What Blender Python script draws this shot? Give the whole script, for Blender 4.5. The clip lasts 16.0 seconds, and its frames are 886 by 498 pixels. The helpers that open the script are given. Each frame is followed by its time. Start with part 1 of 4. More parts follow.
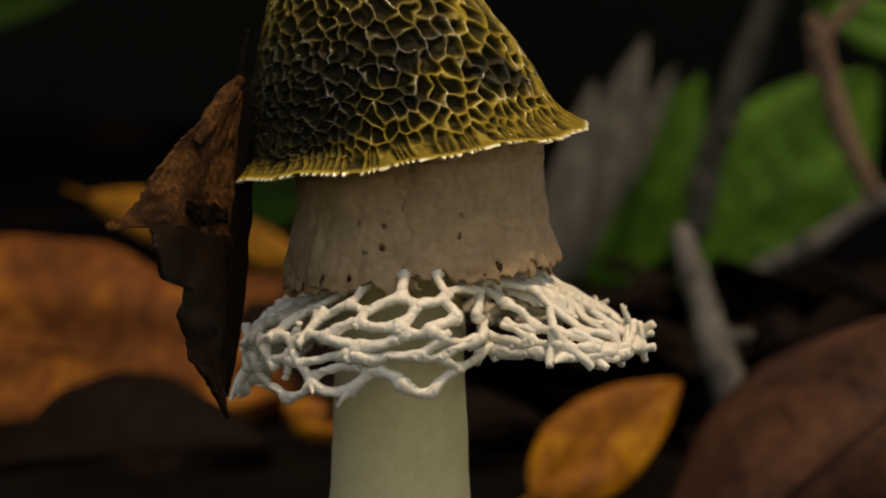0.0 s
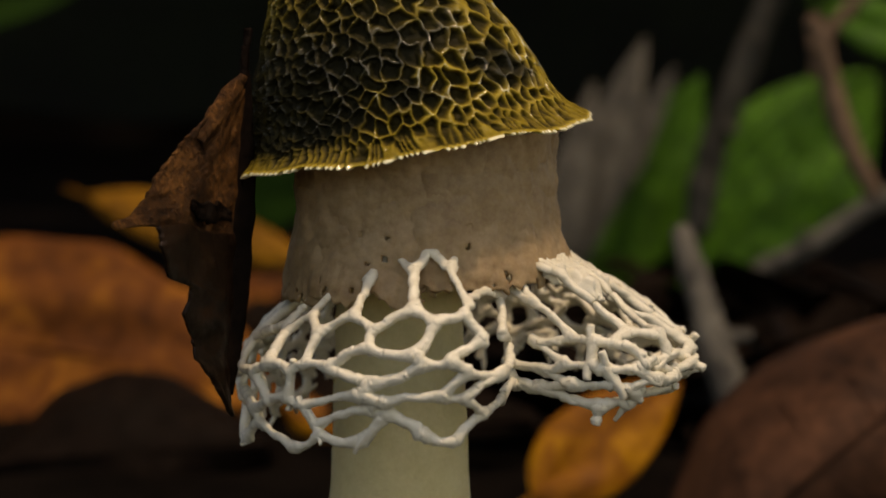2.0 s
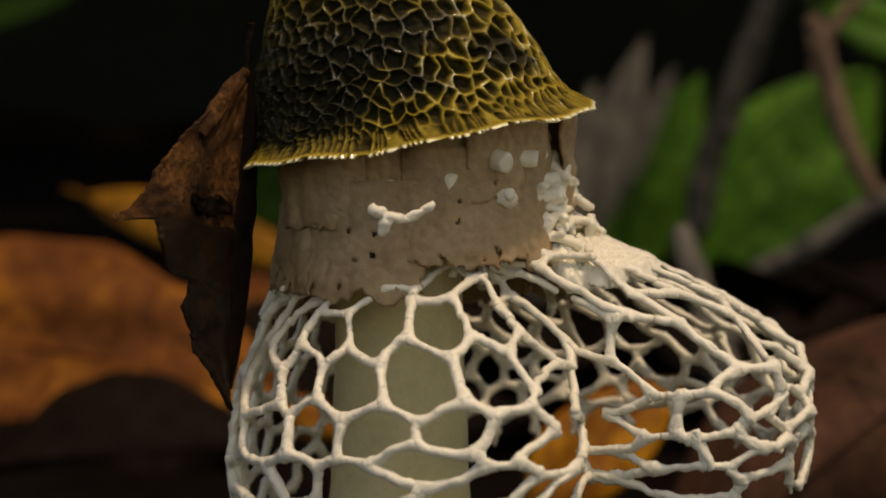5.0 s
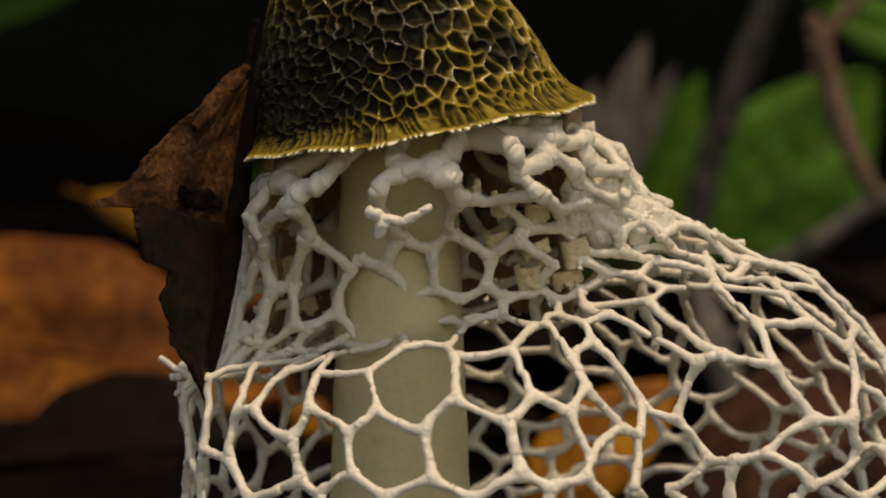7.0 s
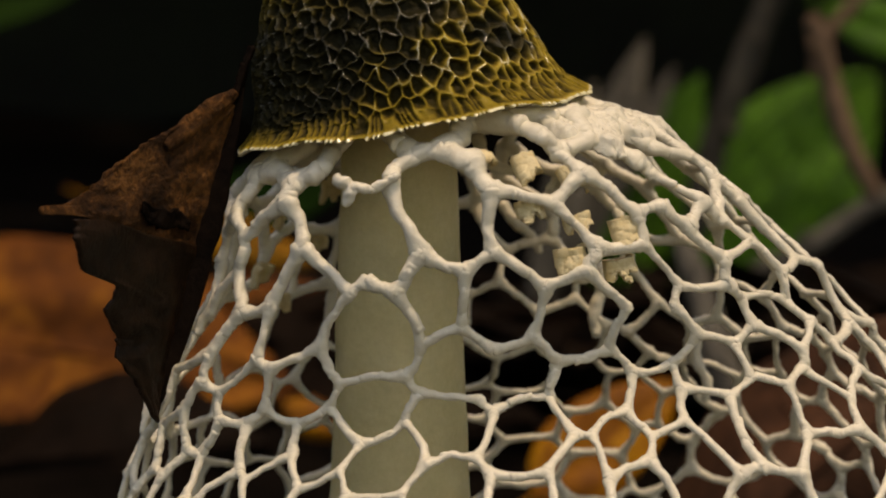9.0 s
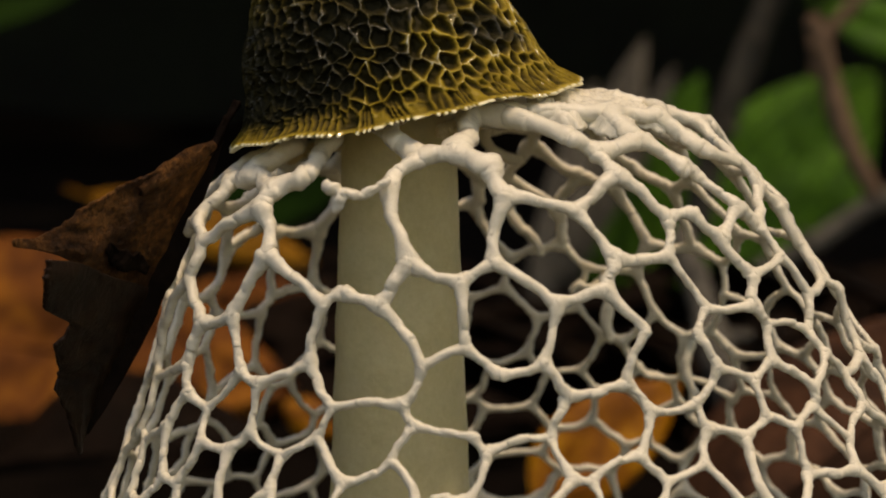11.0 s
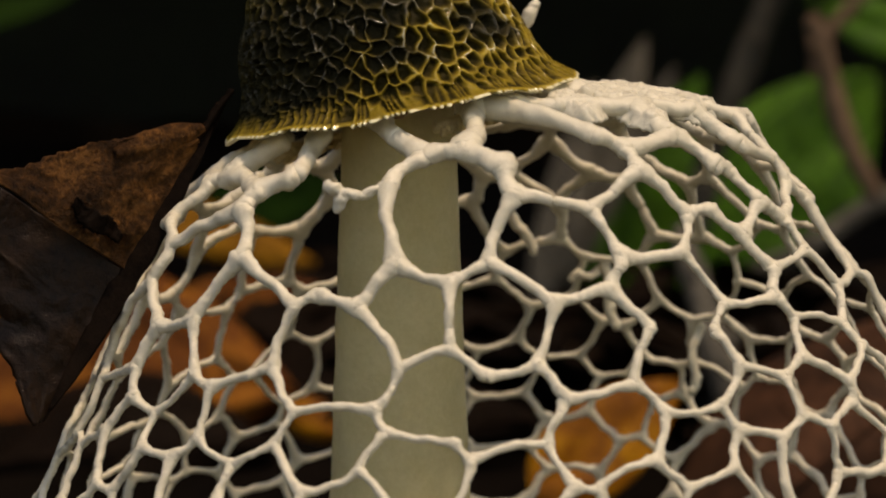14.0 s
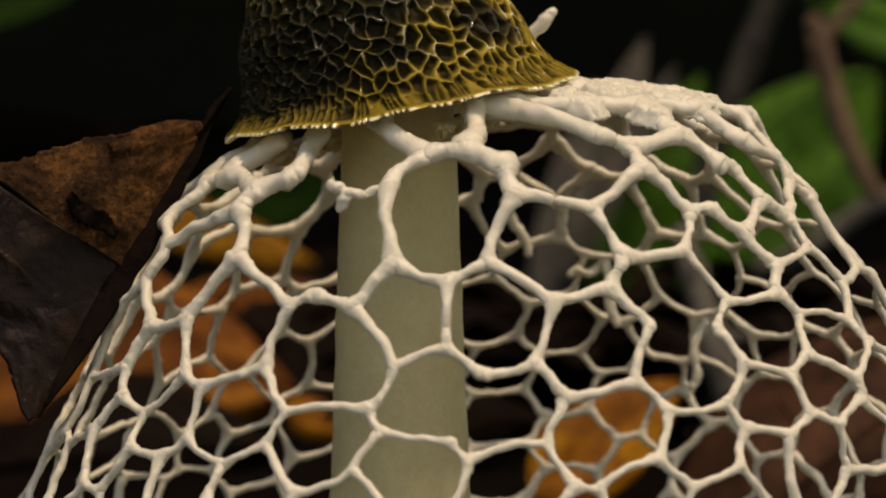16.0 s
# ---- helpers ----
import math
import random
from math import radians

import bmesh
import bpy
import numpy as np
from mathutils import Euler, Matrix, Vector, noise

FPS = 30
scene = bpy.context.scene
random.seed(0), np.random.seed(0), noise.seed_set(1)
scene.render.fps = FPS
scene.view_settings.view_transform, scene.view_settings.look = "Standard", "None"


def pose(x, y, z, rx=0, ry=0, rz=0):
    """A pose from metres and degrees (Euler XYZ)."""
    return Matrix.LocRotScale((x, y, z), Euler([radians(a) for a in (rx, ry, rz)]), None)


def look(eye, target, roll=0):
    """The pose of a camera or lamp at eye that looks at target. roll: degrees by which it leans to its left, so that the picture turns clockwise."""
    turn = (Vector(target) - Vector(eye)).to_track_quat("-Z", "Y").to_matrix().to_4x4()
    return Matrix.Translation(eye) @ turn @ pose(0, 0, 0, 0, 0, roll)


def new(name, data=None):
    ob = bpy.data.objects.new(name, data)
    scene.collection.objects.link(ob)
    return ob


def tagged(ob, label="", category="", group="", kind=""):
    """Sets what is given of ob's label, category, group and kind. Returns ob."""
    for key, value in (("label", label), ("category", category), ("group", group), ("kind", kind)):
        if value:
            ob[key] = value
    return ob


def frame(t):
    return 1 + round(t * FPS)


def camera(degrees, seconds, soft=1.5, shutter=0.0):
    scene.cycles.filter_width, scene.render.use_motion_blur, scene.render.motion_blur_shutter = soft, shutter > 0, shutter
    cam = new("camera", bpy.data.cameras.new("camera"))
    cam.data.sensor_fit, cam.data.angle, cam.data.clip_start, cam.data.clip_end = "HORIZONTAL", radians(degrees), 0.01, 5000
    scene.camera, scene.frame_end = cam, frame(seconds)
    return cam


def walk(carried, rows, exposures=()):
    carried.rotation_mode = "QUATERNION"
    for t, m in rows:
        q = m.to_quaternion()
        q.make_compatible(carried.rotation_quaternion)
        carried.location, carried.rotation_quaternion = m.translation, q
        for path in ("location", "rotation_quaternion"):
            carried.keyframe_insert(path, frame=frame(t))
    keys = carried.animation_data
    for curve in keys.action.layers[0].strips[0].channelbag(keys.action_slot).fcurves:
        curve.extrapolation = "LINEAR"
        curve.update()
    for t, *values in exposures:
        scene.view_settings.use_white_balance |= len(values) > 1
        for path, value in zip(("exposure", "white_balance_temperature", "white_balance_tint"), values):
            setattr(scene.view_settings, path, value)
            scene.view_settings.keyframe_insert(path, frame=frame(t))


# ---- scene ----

# ---- camera ----
U = 0.00006                      # one drawing unit, 0.06 mm, at the mushroom's plane y = 0
MID_Z = 0.0635                   # height of the point that the camera looks at
PITCH = radians(5.0)
FIELD = 24.0
REACH = 784 * U / math.tan(radians(FIELD / 2))
EYE = Vector((0.0, -REACH * math.cos(PITCH), MID_Z + REACH * math.sin(PITCH)))
cam = camera(FIELD, 16.0, soft=1.8)
cam.data.dof.use_dof = True
cam.data.dof.focus_distance = REACH - 0.012
cam.data.dof.aperture_fstop = 29.0
STAND = look(EYE, (0, 0, MID_Z))
walk(cam, [(0.0, STAND), (16.0, STAND)], [(0.0, 0.32, 10600, 20), (16.0, 0.32, 10600, 20)])
FORWARD = Vector((0, math.cos(PITCH), -math.sin(PITCH)))
UPWARD = Vector((0, math.sin(PITCH), math.cos(PITCH)))


def spot(a, b, y=0.0):
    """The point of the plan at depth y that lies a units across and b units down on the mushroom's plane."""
    way = FORWARD * REACH + Vector((1, 0, 0)) * (a - 784) * U - UPWARD * (b - 441) * U
    return EYE + way * ((y - EYE.y) / way.y)


def grow(y):
    """How much larger one unit is at depth y."""
    return (y - EYE.y) / -EYE.y


# ---- world and sun ----
SUN_WAY = Vector((0.20, -0.20, 1.0)).normalized()     # towards the sun
world = bpy.data.worlds.new("forest_sky")
scene.world = world
world.use_nodes = True
wn = world.node_tree.nodes
sky = wn.new("ShaderNodeTexSky")
sky.sky_type = "NISHITA"
sky.sun_disc = False
sky.sun_elevation = math.asin(SUN_WAY.z)
sky.sun_rotation = math.atan2(SUN_WAY.x, SUN_WAY.y)
world.node_tree.links.new(sky.outputs[0], wn["Background"].inputs[0])
wn["Background"].inputs[1].default_value = 0.15
sun = new("sun", bpy.data.lights.new("sun", "SUN"))
sun.data.energy = 1.22
sun.data.angle = radians(3.0)
sun.data.color = (1.0, 0.95, 0.89)
sun.matrix_world = look(SUN_WAY * 3, (0, 0, 0))


# ---- materials ----
def material(name, rough=0.6, **more):
    mat = bpy.data.materials.new(name)
    mat.use_nodes = True
    b = mat.node_tree.nodes["Principled BSDF"]
    b.inputs["Roughness"].default_value = rough
    for key, value in more.items():
        b.inputs[key.replace("_", " ")].default_value = value
    return mat, mat.node_tree.nodes, mat.node_tree.links, b


def ramp(nodes, stops):
    r = nodes.new("ShaderNodeValToRGB")
    el = r.color_ramp.elements
    while len(el) < len(stops):
        el.new(0.5)
    for e, (p, c) in zip(el, stops):
        e.position, e.color = p, (*c, 1)
    return r


def noise_tex(nodes, links, scale, detail=4, rough=0.6, stretch=None):
    tc = nodes.new("ShaderNodeTexCoord")
    n = nodes.new("ShaderNodeTexNoise")
    n.inputs["Scale"].default_value = scale
    n.inputs["Detail"].default_value = detail
    n.inputs["Roughness"].default_value = rough
    if stretch:
        mp = nodes.new("ShaderNodeMapping")
        mp.inputs["Scale"].default_value = stretch
        links.new(tc.outputs["Object"], mp.inputs[0])
        links.new(mp.outputs[0], n.inputs["Vector"])
    else:
        links.new(tc.outputs["Object"], n.inputs["Vector"])
    return n


def bump(nodes, links, b, source, strength, distance):
    k = nodes.new("ShaderNodeBump")
    k.inputs["Strength"].default_value = strength
    k.inputs["Distance"].default_value = distance
    links.new(source, k.inputs["Height"])
    links.new(k.outputs[0], b.inputs["Normal"])
    return k


def mottled(name, dark, light, scale, rough=0.6, relief=0.4, depth=0.0003, mid=None, stretch=None, fine=6.0, grainy=False, **more):
    """Two-scale mottled surface: broad patches, fine grain, fine relief."""
    mat, n, l, b = material(name, rough, **more)
    big = noise_tex(n, l, scale, 4, 0.6, stretch)
    small = noise_tex(n, l, scale * fine, 5, 0.7, stretch)
    mix = n.new("ShaderNodeMath")
    mix.operation = "MULTIPLY_ADD"
    mix.inputs[1].default_value = 0.45
    l.new(small.outputs[0], mix.inputs[0])
    add = n.new("ShaderNodeMath")
    add.operation = "MULTIPLY"
    add.inputs[1].default_value = 0.55
    l.new(big.outputs[0], add.inputs[0])
    l.new(add.outputs[0], mix.inputs[2])
    stops = [(0.36, dark), (0.64, light)] if mid is None else [(0.36, dark), (0.5, mid), (0.64, light)]
    r = ramp(n, stops)
    l.new(mix.outputs[0], r.inputs[0])
    l.new(r.outputs[0], b.inputs["Base Color"])
    bump(n, l, b, small.outputs[0] if grainy else mix.outputs[0], relief, depth)
    return mat


VEIL = mottled("veil_flesh", (0.77, 0.715, 0.54), (0.85, 0.80, 0.64), 330, rough=0.26, relief=0.3, depth=0.0004, grainy=True,
               Specular_IOR_Level=0.45)
FOLD = mottled("folded_flesh", (0.25, 0.155, 0.073), (0.44, 0.305, 0.155), 190, rough=0.6, relief=0.3, depth=0.0003, grainy=True,
               Subsurface_Weight=0.2, Subsurface_Scale=0.0009, Subsurface_Radius=(1.0, 0.8, 0.55))
STEM = mottled("stem_flesh", (0.60, 0.515, 0.255), (0.71, 0.62, 0.34), 180, rough=0.7, relief=0.5, depth=0.0003, fine=7,
               Subsurface_Weight=0.4, Subsurface_Scale=0.002, Subsurface_Radius=(1.0, 0.85, 0.6))
CREAM = mottled("cream_flesh", (0.66, 0.51, 0.24), (0.82, 0.70, 0.42), 260, rough=0.55, relief=0.5, depth=0.0004, grainy=True)
# soil near black: the shade of the forest floor is in its colour
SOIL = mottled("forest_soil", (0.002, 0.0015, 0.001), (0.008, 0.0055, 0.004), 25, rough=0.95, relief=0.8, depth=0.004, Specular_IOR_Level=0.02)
DEAD = mottled("decayed_leaf", (0.010, 0.004, 0.0015), (0.26, 0.108, 0.030), 160, rough=0.5, relief=1.0, depth=0.0007, grainy=True, fine=9.0,
               mid=(0.072, 0.029, 0.008), Specular_IOR_Level=0.14)
DEAD_WET = mottled("wet_leaf", (0.004, 0.0025, 0.0015), (0.028, 0.0135, 0.0065), 170, rough=0.28, relief=0.9, depth=0.0006, Specular_IOR_Level=0.14)
# wet dark leaf parts; its black also paints shade on the litter
DEAD_DARK = mottled("wet_shade_leaf", (0.004, 0.0025, 0.0015), (0.014, 0.008, 0.005), 150, rough=0.6, relief=0.8, depth=0.0005, Specular_IOR_Level=0.03)
RUST = mottled("rust_leaf", (0.036, 0.009, 0.0015), (0.33, 0.115, 0.012), 38, rough=0.75, relief=0.3, depth=0.0006, mid=(0.135, 0.038, 0.005), Specular_IOR_Level=0.15)
OCHRE = mottled("ochre_leaf", (0.06, 0.020, 0.002), (0.40, 0.17, 0.012), 30, rough=0.7, relief=0.3, depth=0.0006, Specular_IOR_Level=0.12)
AMBER = mottled("amber_leaf", (0.12, 0.030, 0.001), (0.50, 0.21, 0.005), 60, rough=0.6, relief=0.3, depth=0.0005, mid=(0.26, 0.085, 0.002), Specular_IOR_Level=0.2)
BROWN = mottled("brown_leaf", (0.014, 0.007, 0.004), (0.11, 0.046, 0.023), 60, rough=0.7, relief=0.3, depth=0.0006, Specular_IOR_Level=0.1)
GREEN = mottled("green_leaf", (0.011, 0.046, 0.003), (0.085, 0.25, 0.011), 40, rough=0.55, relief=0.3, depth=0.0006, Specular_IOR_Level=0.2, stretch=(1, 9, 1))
# dimmer copy of the green, with the shade put into its colour
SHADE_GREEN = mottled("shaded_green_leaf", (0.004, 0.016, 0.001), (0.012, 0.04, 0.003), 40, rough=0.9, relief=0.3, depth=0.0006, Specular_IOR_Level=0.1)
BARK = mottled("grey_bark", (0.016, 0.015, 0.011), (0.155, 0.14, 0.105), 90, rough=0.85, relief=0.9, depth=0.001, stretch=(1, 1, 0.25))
# darkened copy of the bark: shade is mixed into the colour
SHADE_BARK = mottled("shaded_bark", (0.014, 0.013, 0.010), (0.09, 0.08, 0.06), 90, rough=0.9, relief=0.9, depth=0.001, stretch=(1, 1, 0.25), Specular_IOR_Level=0.1)
TAN = mottled("tan_twig", (0.09, 0.05, 0.025), (0.22, 0.13, 0.07), 90, rough=0.8, relief=0.8, depth=0.001, stretch=(1, 1, 0.25))
# near black, as the forest's deep shade is put into the colour
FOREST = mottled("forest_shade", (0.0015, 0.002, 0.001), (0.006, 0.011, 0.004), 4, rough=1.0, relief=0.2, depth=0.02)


def cap_material():
    mat, n, l, b = material("cap_slime", 0.5, Coat_Roughness=0.13, Specular_IOR_Level=0.05)
    at = n.new("ShaderNodeAttribute")
    at.attribute_name = "crest"
    r = ramp(n, [(0.0, (0.028, 0.022, 0.005)), (0.2, (0.085, 0.060, 0.010)), (0.5, (0.225, 0.156, 0.018)), (0.88, (0.46, 0.335, 0.045)), (1.0, (0.85, 0.79, 0.50))])
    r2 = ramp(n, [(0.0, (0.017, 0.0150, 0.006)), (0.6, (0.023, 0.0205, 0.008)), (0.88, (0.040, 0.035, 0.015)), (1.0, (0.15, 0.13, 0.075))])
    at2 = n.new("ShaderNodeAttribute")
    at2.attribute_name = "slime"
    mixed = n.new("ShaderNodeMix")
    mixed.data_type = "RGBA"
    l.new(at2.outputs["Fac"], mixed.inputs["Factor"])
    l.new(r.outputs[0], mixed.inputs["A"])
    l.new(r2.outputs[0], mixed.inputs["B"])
    grain = noise_tex(n, l, 900, 4)
    madd = n.new("ShaderNodeMath")
    madd.operation = "MULTIPLY_ADD"
    madd.inputs[1].default_value = 0.4
    sub = n.new("ShaderNodeMath")
    sub.operation = "SUBTRACT"
    sub.inputs[1].default_value = 0.2
    l.new(at.outputs["Fac"], sub.inputs[0])
    l.new(grain.outputs[0], madd.inputs[0])
    l.new(sub.outputs[0], madd.inputs[2])
    l.new(madd.outputs[0], r.inputs[0])
    l.new(madd.outputs[0], r2.inputs[0])
    l.new(mixed.outputs["Result"], b.inputs["Base Color"])
    wet = n.new("ShaderNodeMapRange")           # the ridges are wet, the pits dull with spores
    wet.inputs["From Min"].default_value = 0.45
    wet.inputs["To Max"].default_value = 1.0
    l.new(at.outputs["Fac"], wet.inputs["Value"])
    l.new(wet.outputs[0], b.inputs["Coat Weight"])
    bump(n, l, b, grain.outputs[0], 0.8, 0.0003)
    return mat


CAP = cap_material()


# ---- builders ----
def part(name, bm, mat, parent=None, label=""):
    me = bpy.data.meshes.new(name)
    bm.to_mesh(me)
    bm.free()
    return part_mesh(name, me, mat, parent, label)


def part_mesh(name, me, mat, parent=None, label=""):
    me.materials.append(mat)
    for p in me.polygons:
        p.use_smooth = True
    ob = new(name, me)
    if parent is not None:
        ob.parent = parent
    if label:
        tagged(ob, label)
    return ob


def grid_faces(rows, cols, loop=True):
    return [(i * cols + j, i * cols + (j + 1) % cols, (i + 1) * cols + (j + 1) % cols, (i + 1) * cols + j)
            for i in range(rows - 1) for j in range(cols if loop else cols - 1)]


def tube_mesh(name, points, radii, sides=12, rough=0.0, seed=0):
    """A closed tube along points with uneven thickness."""
    pts = [Vector(p) for p in points]
    # smooth the line
    fine, rad = [], []
    for i in range(len(pts) - 1):
        a, b, c, d = pts[max(i - 1, 0)], pts[i], pts[i + 1], pts[min(i + 2, len(pts) - 1)]
        for s in range(8):
            t = s / 8
            fine.append(0.5 * (2 * b + (c - a) * t + (2 * a - 5 * b + 4 * c - d) * t * t + (3 * b - a - 3 * c + d) * t ** 3))
            rad.append(radii[i] * (1 - t) + radii[i + 1] * t)
    fine.append(pts[-1])
    rad.append(radii[-1])
    for way in (0, 1):
        tip, near = (fine[0], fine[1]) if way == 0 else (fine[-1], fine[-2])
        r = rad[0] if way == 0 else rad[-1]
        out = (tip - near).normalized() * r
        ends = [(tip + out * 0.55, r * 0.82), (tip + out * 0.9, r * 0.42)]
        for p, q in ends:
            if way == 0:
                fine.insert(0, p)
                rad.insert(0, q)
            else:
                fine.append(p)
                rad.append(q)
    verts, u = [], Vector((0, 1, 0))
    for i, p in enumerate(fine):
        tang = (fine[min(i + 1, len(fine) - 1)] - fine[max(i - 1, 0)]).normalized()
        u = (u - tang * u.dot(tang)).normalized()
        w = tang.cross(u)
        for j in range(sides):
            a = 2 * math.pi * j / sides
            way = u * math.cos(a) + w * math.sin(a)
            k = 1 + rough * noise.noise((p + way * rad[i]) * (0.7 / max(rad[i], 1e-6)) + Vector((seed * 7.3, 0, 0)))
            verts.append(p + way * rad[i] * k)
    faces = grid_faces(len(fine), sides)
    n = len(verts)
    verts += [fine[0], fine[-1]]
    faces += [((j + 1) % sides, j, n) for j in range(sides)]
    faces += [((len(fine) - 1) * sides + j, (len(fine) - 1) * sides + (j + 1) % sides, n + 1) for j in range(sides)]
    me = bpy.data.meshes.new(name)
    me.from_pydata(verts, [], faces)
    return me


def sheet_mesh(name, surface, nu, nv, thick):
    """A closed thin shell over surface(u, v), u and v from 0 to 1."""
    top = [[Vector(surface(i / (nu - 1), j / (nv - 1))) for j in range(nv)] for i in range(nu)]
    verts = []
    for side in (0.5, -0.5):
        for i in range(nu):
            for j in range(nv):
                du = top[min(i + 1, nu - 1)][j] - top[max(i - 1, 0)][j]
                dv = top[i][min(j + 1, nv - 1)] - top[i][max(j - 1, 0)]
                nrm = du.cross(dv)
                nrm = nrm.normalized() if nrm.length > 1e-12 else Vector((0, 0, 1))
                verts.append(top[i][j] + nrm * thick * side)
    k = nu * nv
    faces = grid_faces(nu, nv, False)
    faces = faces + [tuple(k + q for q in reversed(f)) for f in faces]
    edge = [j for j in range(nv)] + [i * nv + nv - 1 for i in range(1, nu)] + \
           [(nu - 1) * nv + j for j in range(nv - 2, -1, -1)] + [i * nv for i in range(nu - 2, 0, -1)]
    faces += [(edge[q], edge[q - 1], k + edge[q - 1], k + edge[q]) for q in range(len(edge))]
    me = bpy.data.meshes.new(name)
    me.from_pydata(verts, [], faces)
    return me


# ---- backdrop and ground ----
def forest_backdrop():
    """A far dark forest wall, added to shut out sky except a sunward gap."""
    verts, faces = [], []
    rows, cols = 26, 72
    for i in range(rows):
        e = -0.10 + (math.pi / 2 + 0.10) * i / (rows - 1)
        for j in range(cols):
            a = 2 * math.pi * j / cols
            d = Vector((math.cos(e) * math.cos(a), math.cos(e) * math.sin(a), math.sin(e)))
            verts.append(d * 3.2 * (1 + 0.10 * noise.noise(d * 6)))
    for f in grid_faces(rows, cols):
        mid = sum((verts[q] for q in f), Vector()) / 4
        gap = mid.normalized().angle(SUN_WAY)
        if gap > 1.45:
            faces.append(f)
    me = bpy.data.meshes.new("backdrop")
    me.from_pydata(verts, [], faces)
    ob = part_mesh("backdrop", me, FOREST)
    tagged(ob, "near-black distant shell standing for shaded forest, with a gap overhead", "backdrop", kind="structure")


def added_canopy():
    """Dense foliage added out of view, which keeps the farther litter in shade."""
    rnd = random.Random(17)
    verts, faces = [], []
    for i in range(2600):
        x, y = rnd.uniform(-2.4, 2.8), rnd.uniform(0.42, 3.0)
        if rnd.random() < 0.3:
            x, y = rnd.choice((rnd.uniform(-2.4, -0.75), rnd.uniform(0.95, 2.8))), rnd.uniform(-1.5, 0.6)
        s = rnd.uniform(0.07, 0.13)
        m = Matrix.Translation((x, y, rnd.uniform(0.95, 1.2))) @ pose(0, 0, 0, rnd.uniform(-28, 28), rnd.uniform(-28, 28), rnd.uniform(0, 360))
        if y < 0.19 and -0.01 < x < 0.06 or y < 0.27 and x < -0.01:
            continue
        base = len(verts)
        for a in range(5):
            u = a / 4
            for q in (-1, 0, 1):
                w = 0.55 * math.sin(math.pi * (0.06 + 0.88 * u))
                verts.append(m @ Vector(((u - 0.5) * s * 2, q * w * s, s * 0.3 * (abs(q) * 0.4 - (u - 0.5) ** 2))))
        for a in range(4):
            for q in range(2):
                k = base + a * 3 + q
                faces.append((k, k + 1, k + 4, k + 3))
    me = bpy.data.meshes.new("added_canopy_foliage")
    me.from_pydata(verts, [], faces)
    tagged(part_mesh("added_canopy_foliage", me, GREEN), "dense unseen leaves added overhead to shade the farther litter", "foliage", kind="stuff")


def ground():
    verts, n = [], 150
    for i in range(n):
        for j in range(n):
            a, b = (i / (n - 1) * 2 - 1), (j / (n - 1) * 2 - 1)
            x, y = 3.4 * a * abs(a), 3.4 * b * abs(b)
            p = Vector((x, y, 0))
            h = 0.006 * noise.noise(p * 18) + 0.002 * noise.noise(p * 90)
            far = max(0.0, y - 0.1)
            h += 0.02 * far * noise.noise(Vector((x * 2.2, y * 2.2, 3.0)))
            verts.append((x, y, h - 0.002))
    me = bpy.data.meshes.new("ground")
    me.from_pydata(verts, [], grid_faces(n, n, False))
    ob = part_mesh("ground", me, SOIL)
    tagged(ob, "forest soil with fine crumbs, shade put into its dark colour", "ground", kind="structure")


# ---- leaves and twigs behind the mushroom ----
def leaf(name, a, b, y, length, width, turn, lean, mat, label, curl=0.25, fold=0.12, yaw=0.0, seed=1, blunt=1.0, ribs=0):
    """A fallen or living leaf with its blade, midrib and side veins. length and width in units as seen; turn in its face, lean back, yaw, in degrees."""
    g = grow(y) * U
    L, W = length * g, width * g
    home = new(name)
    home.matrix_world = Matrix.Translation(spot(a, b, y)) @ pose(0, 0, 0, 90 - lean, 0, 0) @ pose(0, 0, 0, 0, yaw, 0) @ pose(0, 0, 0, 0, 0, turn)
    rnd = random.Random(seed)
    ph = rnd.random() * 9

    def blade(u, v):
        x = (u - 0.5) * L
        half = W / 2 * max(0.02, math.sin(math.pi * min(1, max(0, u)) ** (0.85 * blunt))) ** 0.75
        s = v * 2 - 1
        edge = 1 + 0.07 * noise.noise(Vector((u * 7 + ph, s * 2, 0)))
        z = fold * W * abs(s) - curl * W * s * s * 1.0 - curl * L * 0.8 * (u - 0.5) ** 2
        z += 0.05 * W * noise.noise(Vector((u * 4 + ph, s * 2.5, 1)))
        z += ribs * 0.028 * W * math.cos(s * 40)
        return (x, s * half * edge, z)

    part_mesh("blade", sheet_mesh("blade", blade, 40, 36 if ribs else 22, 0.0006), mat, home)
    line = [Vector(blade(u, 0.5)) + Vector((0, 0, 0.0002)) for u in (0.0, 0.2, 0.4, 0.6, 0.8, 0.97)]
    line.insert(0, line[0] + Vector((-0.12 * L, 0.01 * L, -0.02 * L)))
    r = W * 0.018
    part_mesh("midrib", tube_mesh("midrib", line, [r * 1.4, r * 1.3, r * 1.2, r, r * 0.8, r * 0.6, r * 0.3], 8), mat, home)
    for i in range(5):
        for side in (0.05, 0.95):
            u = 0.16 + 0.14 * i
            vein = [Vector(blade(u + 0.10 * q, 0.5 + (side - 0.5) * q)) + Vector((0, 0, 0.0002)) for q in (0, 0.35, 0.7, 0.95)]
            part_mesh("vein", tube_mesh("vein", vein, [r * 0.6, r * 0.5, r * 0.35, r * 0.2], 6), mat, home)
    return tagged(home, label, "leaf", group={"fallen_leaf": "fallen leaves on the soil", "green_leaf": "leaves of low green plants"}.get(name, "withered grey leaves"))


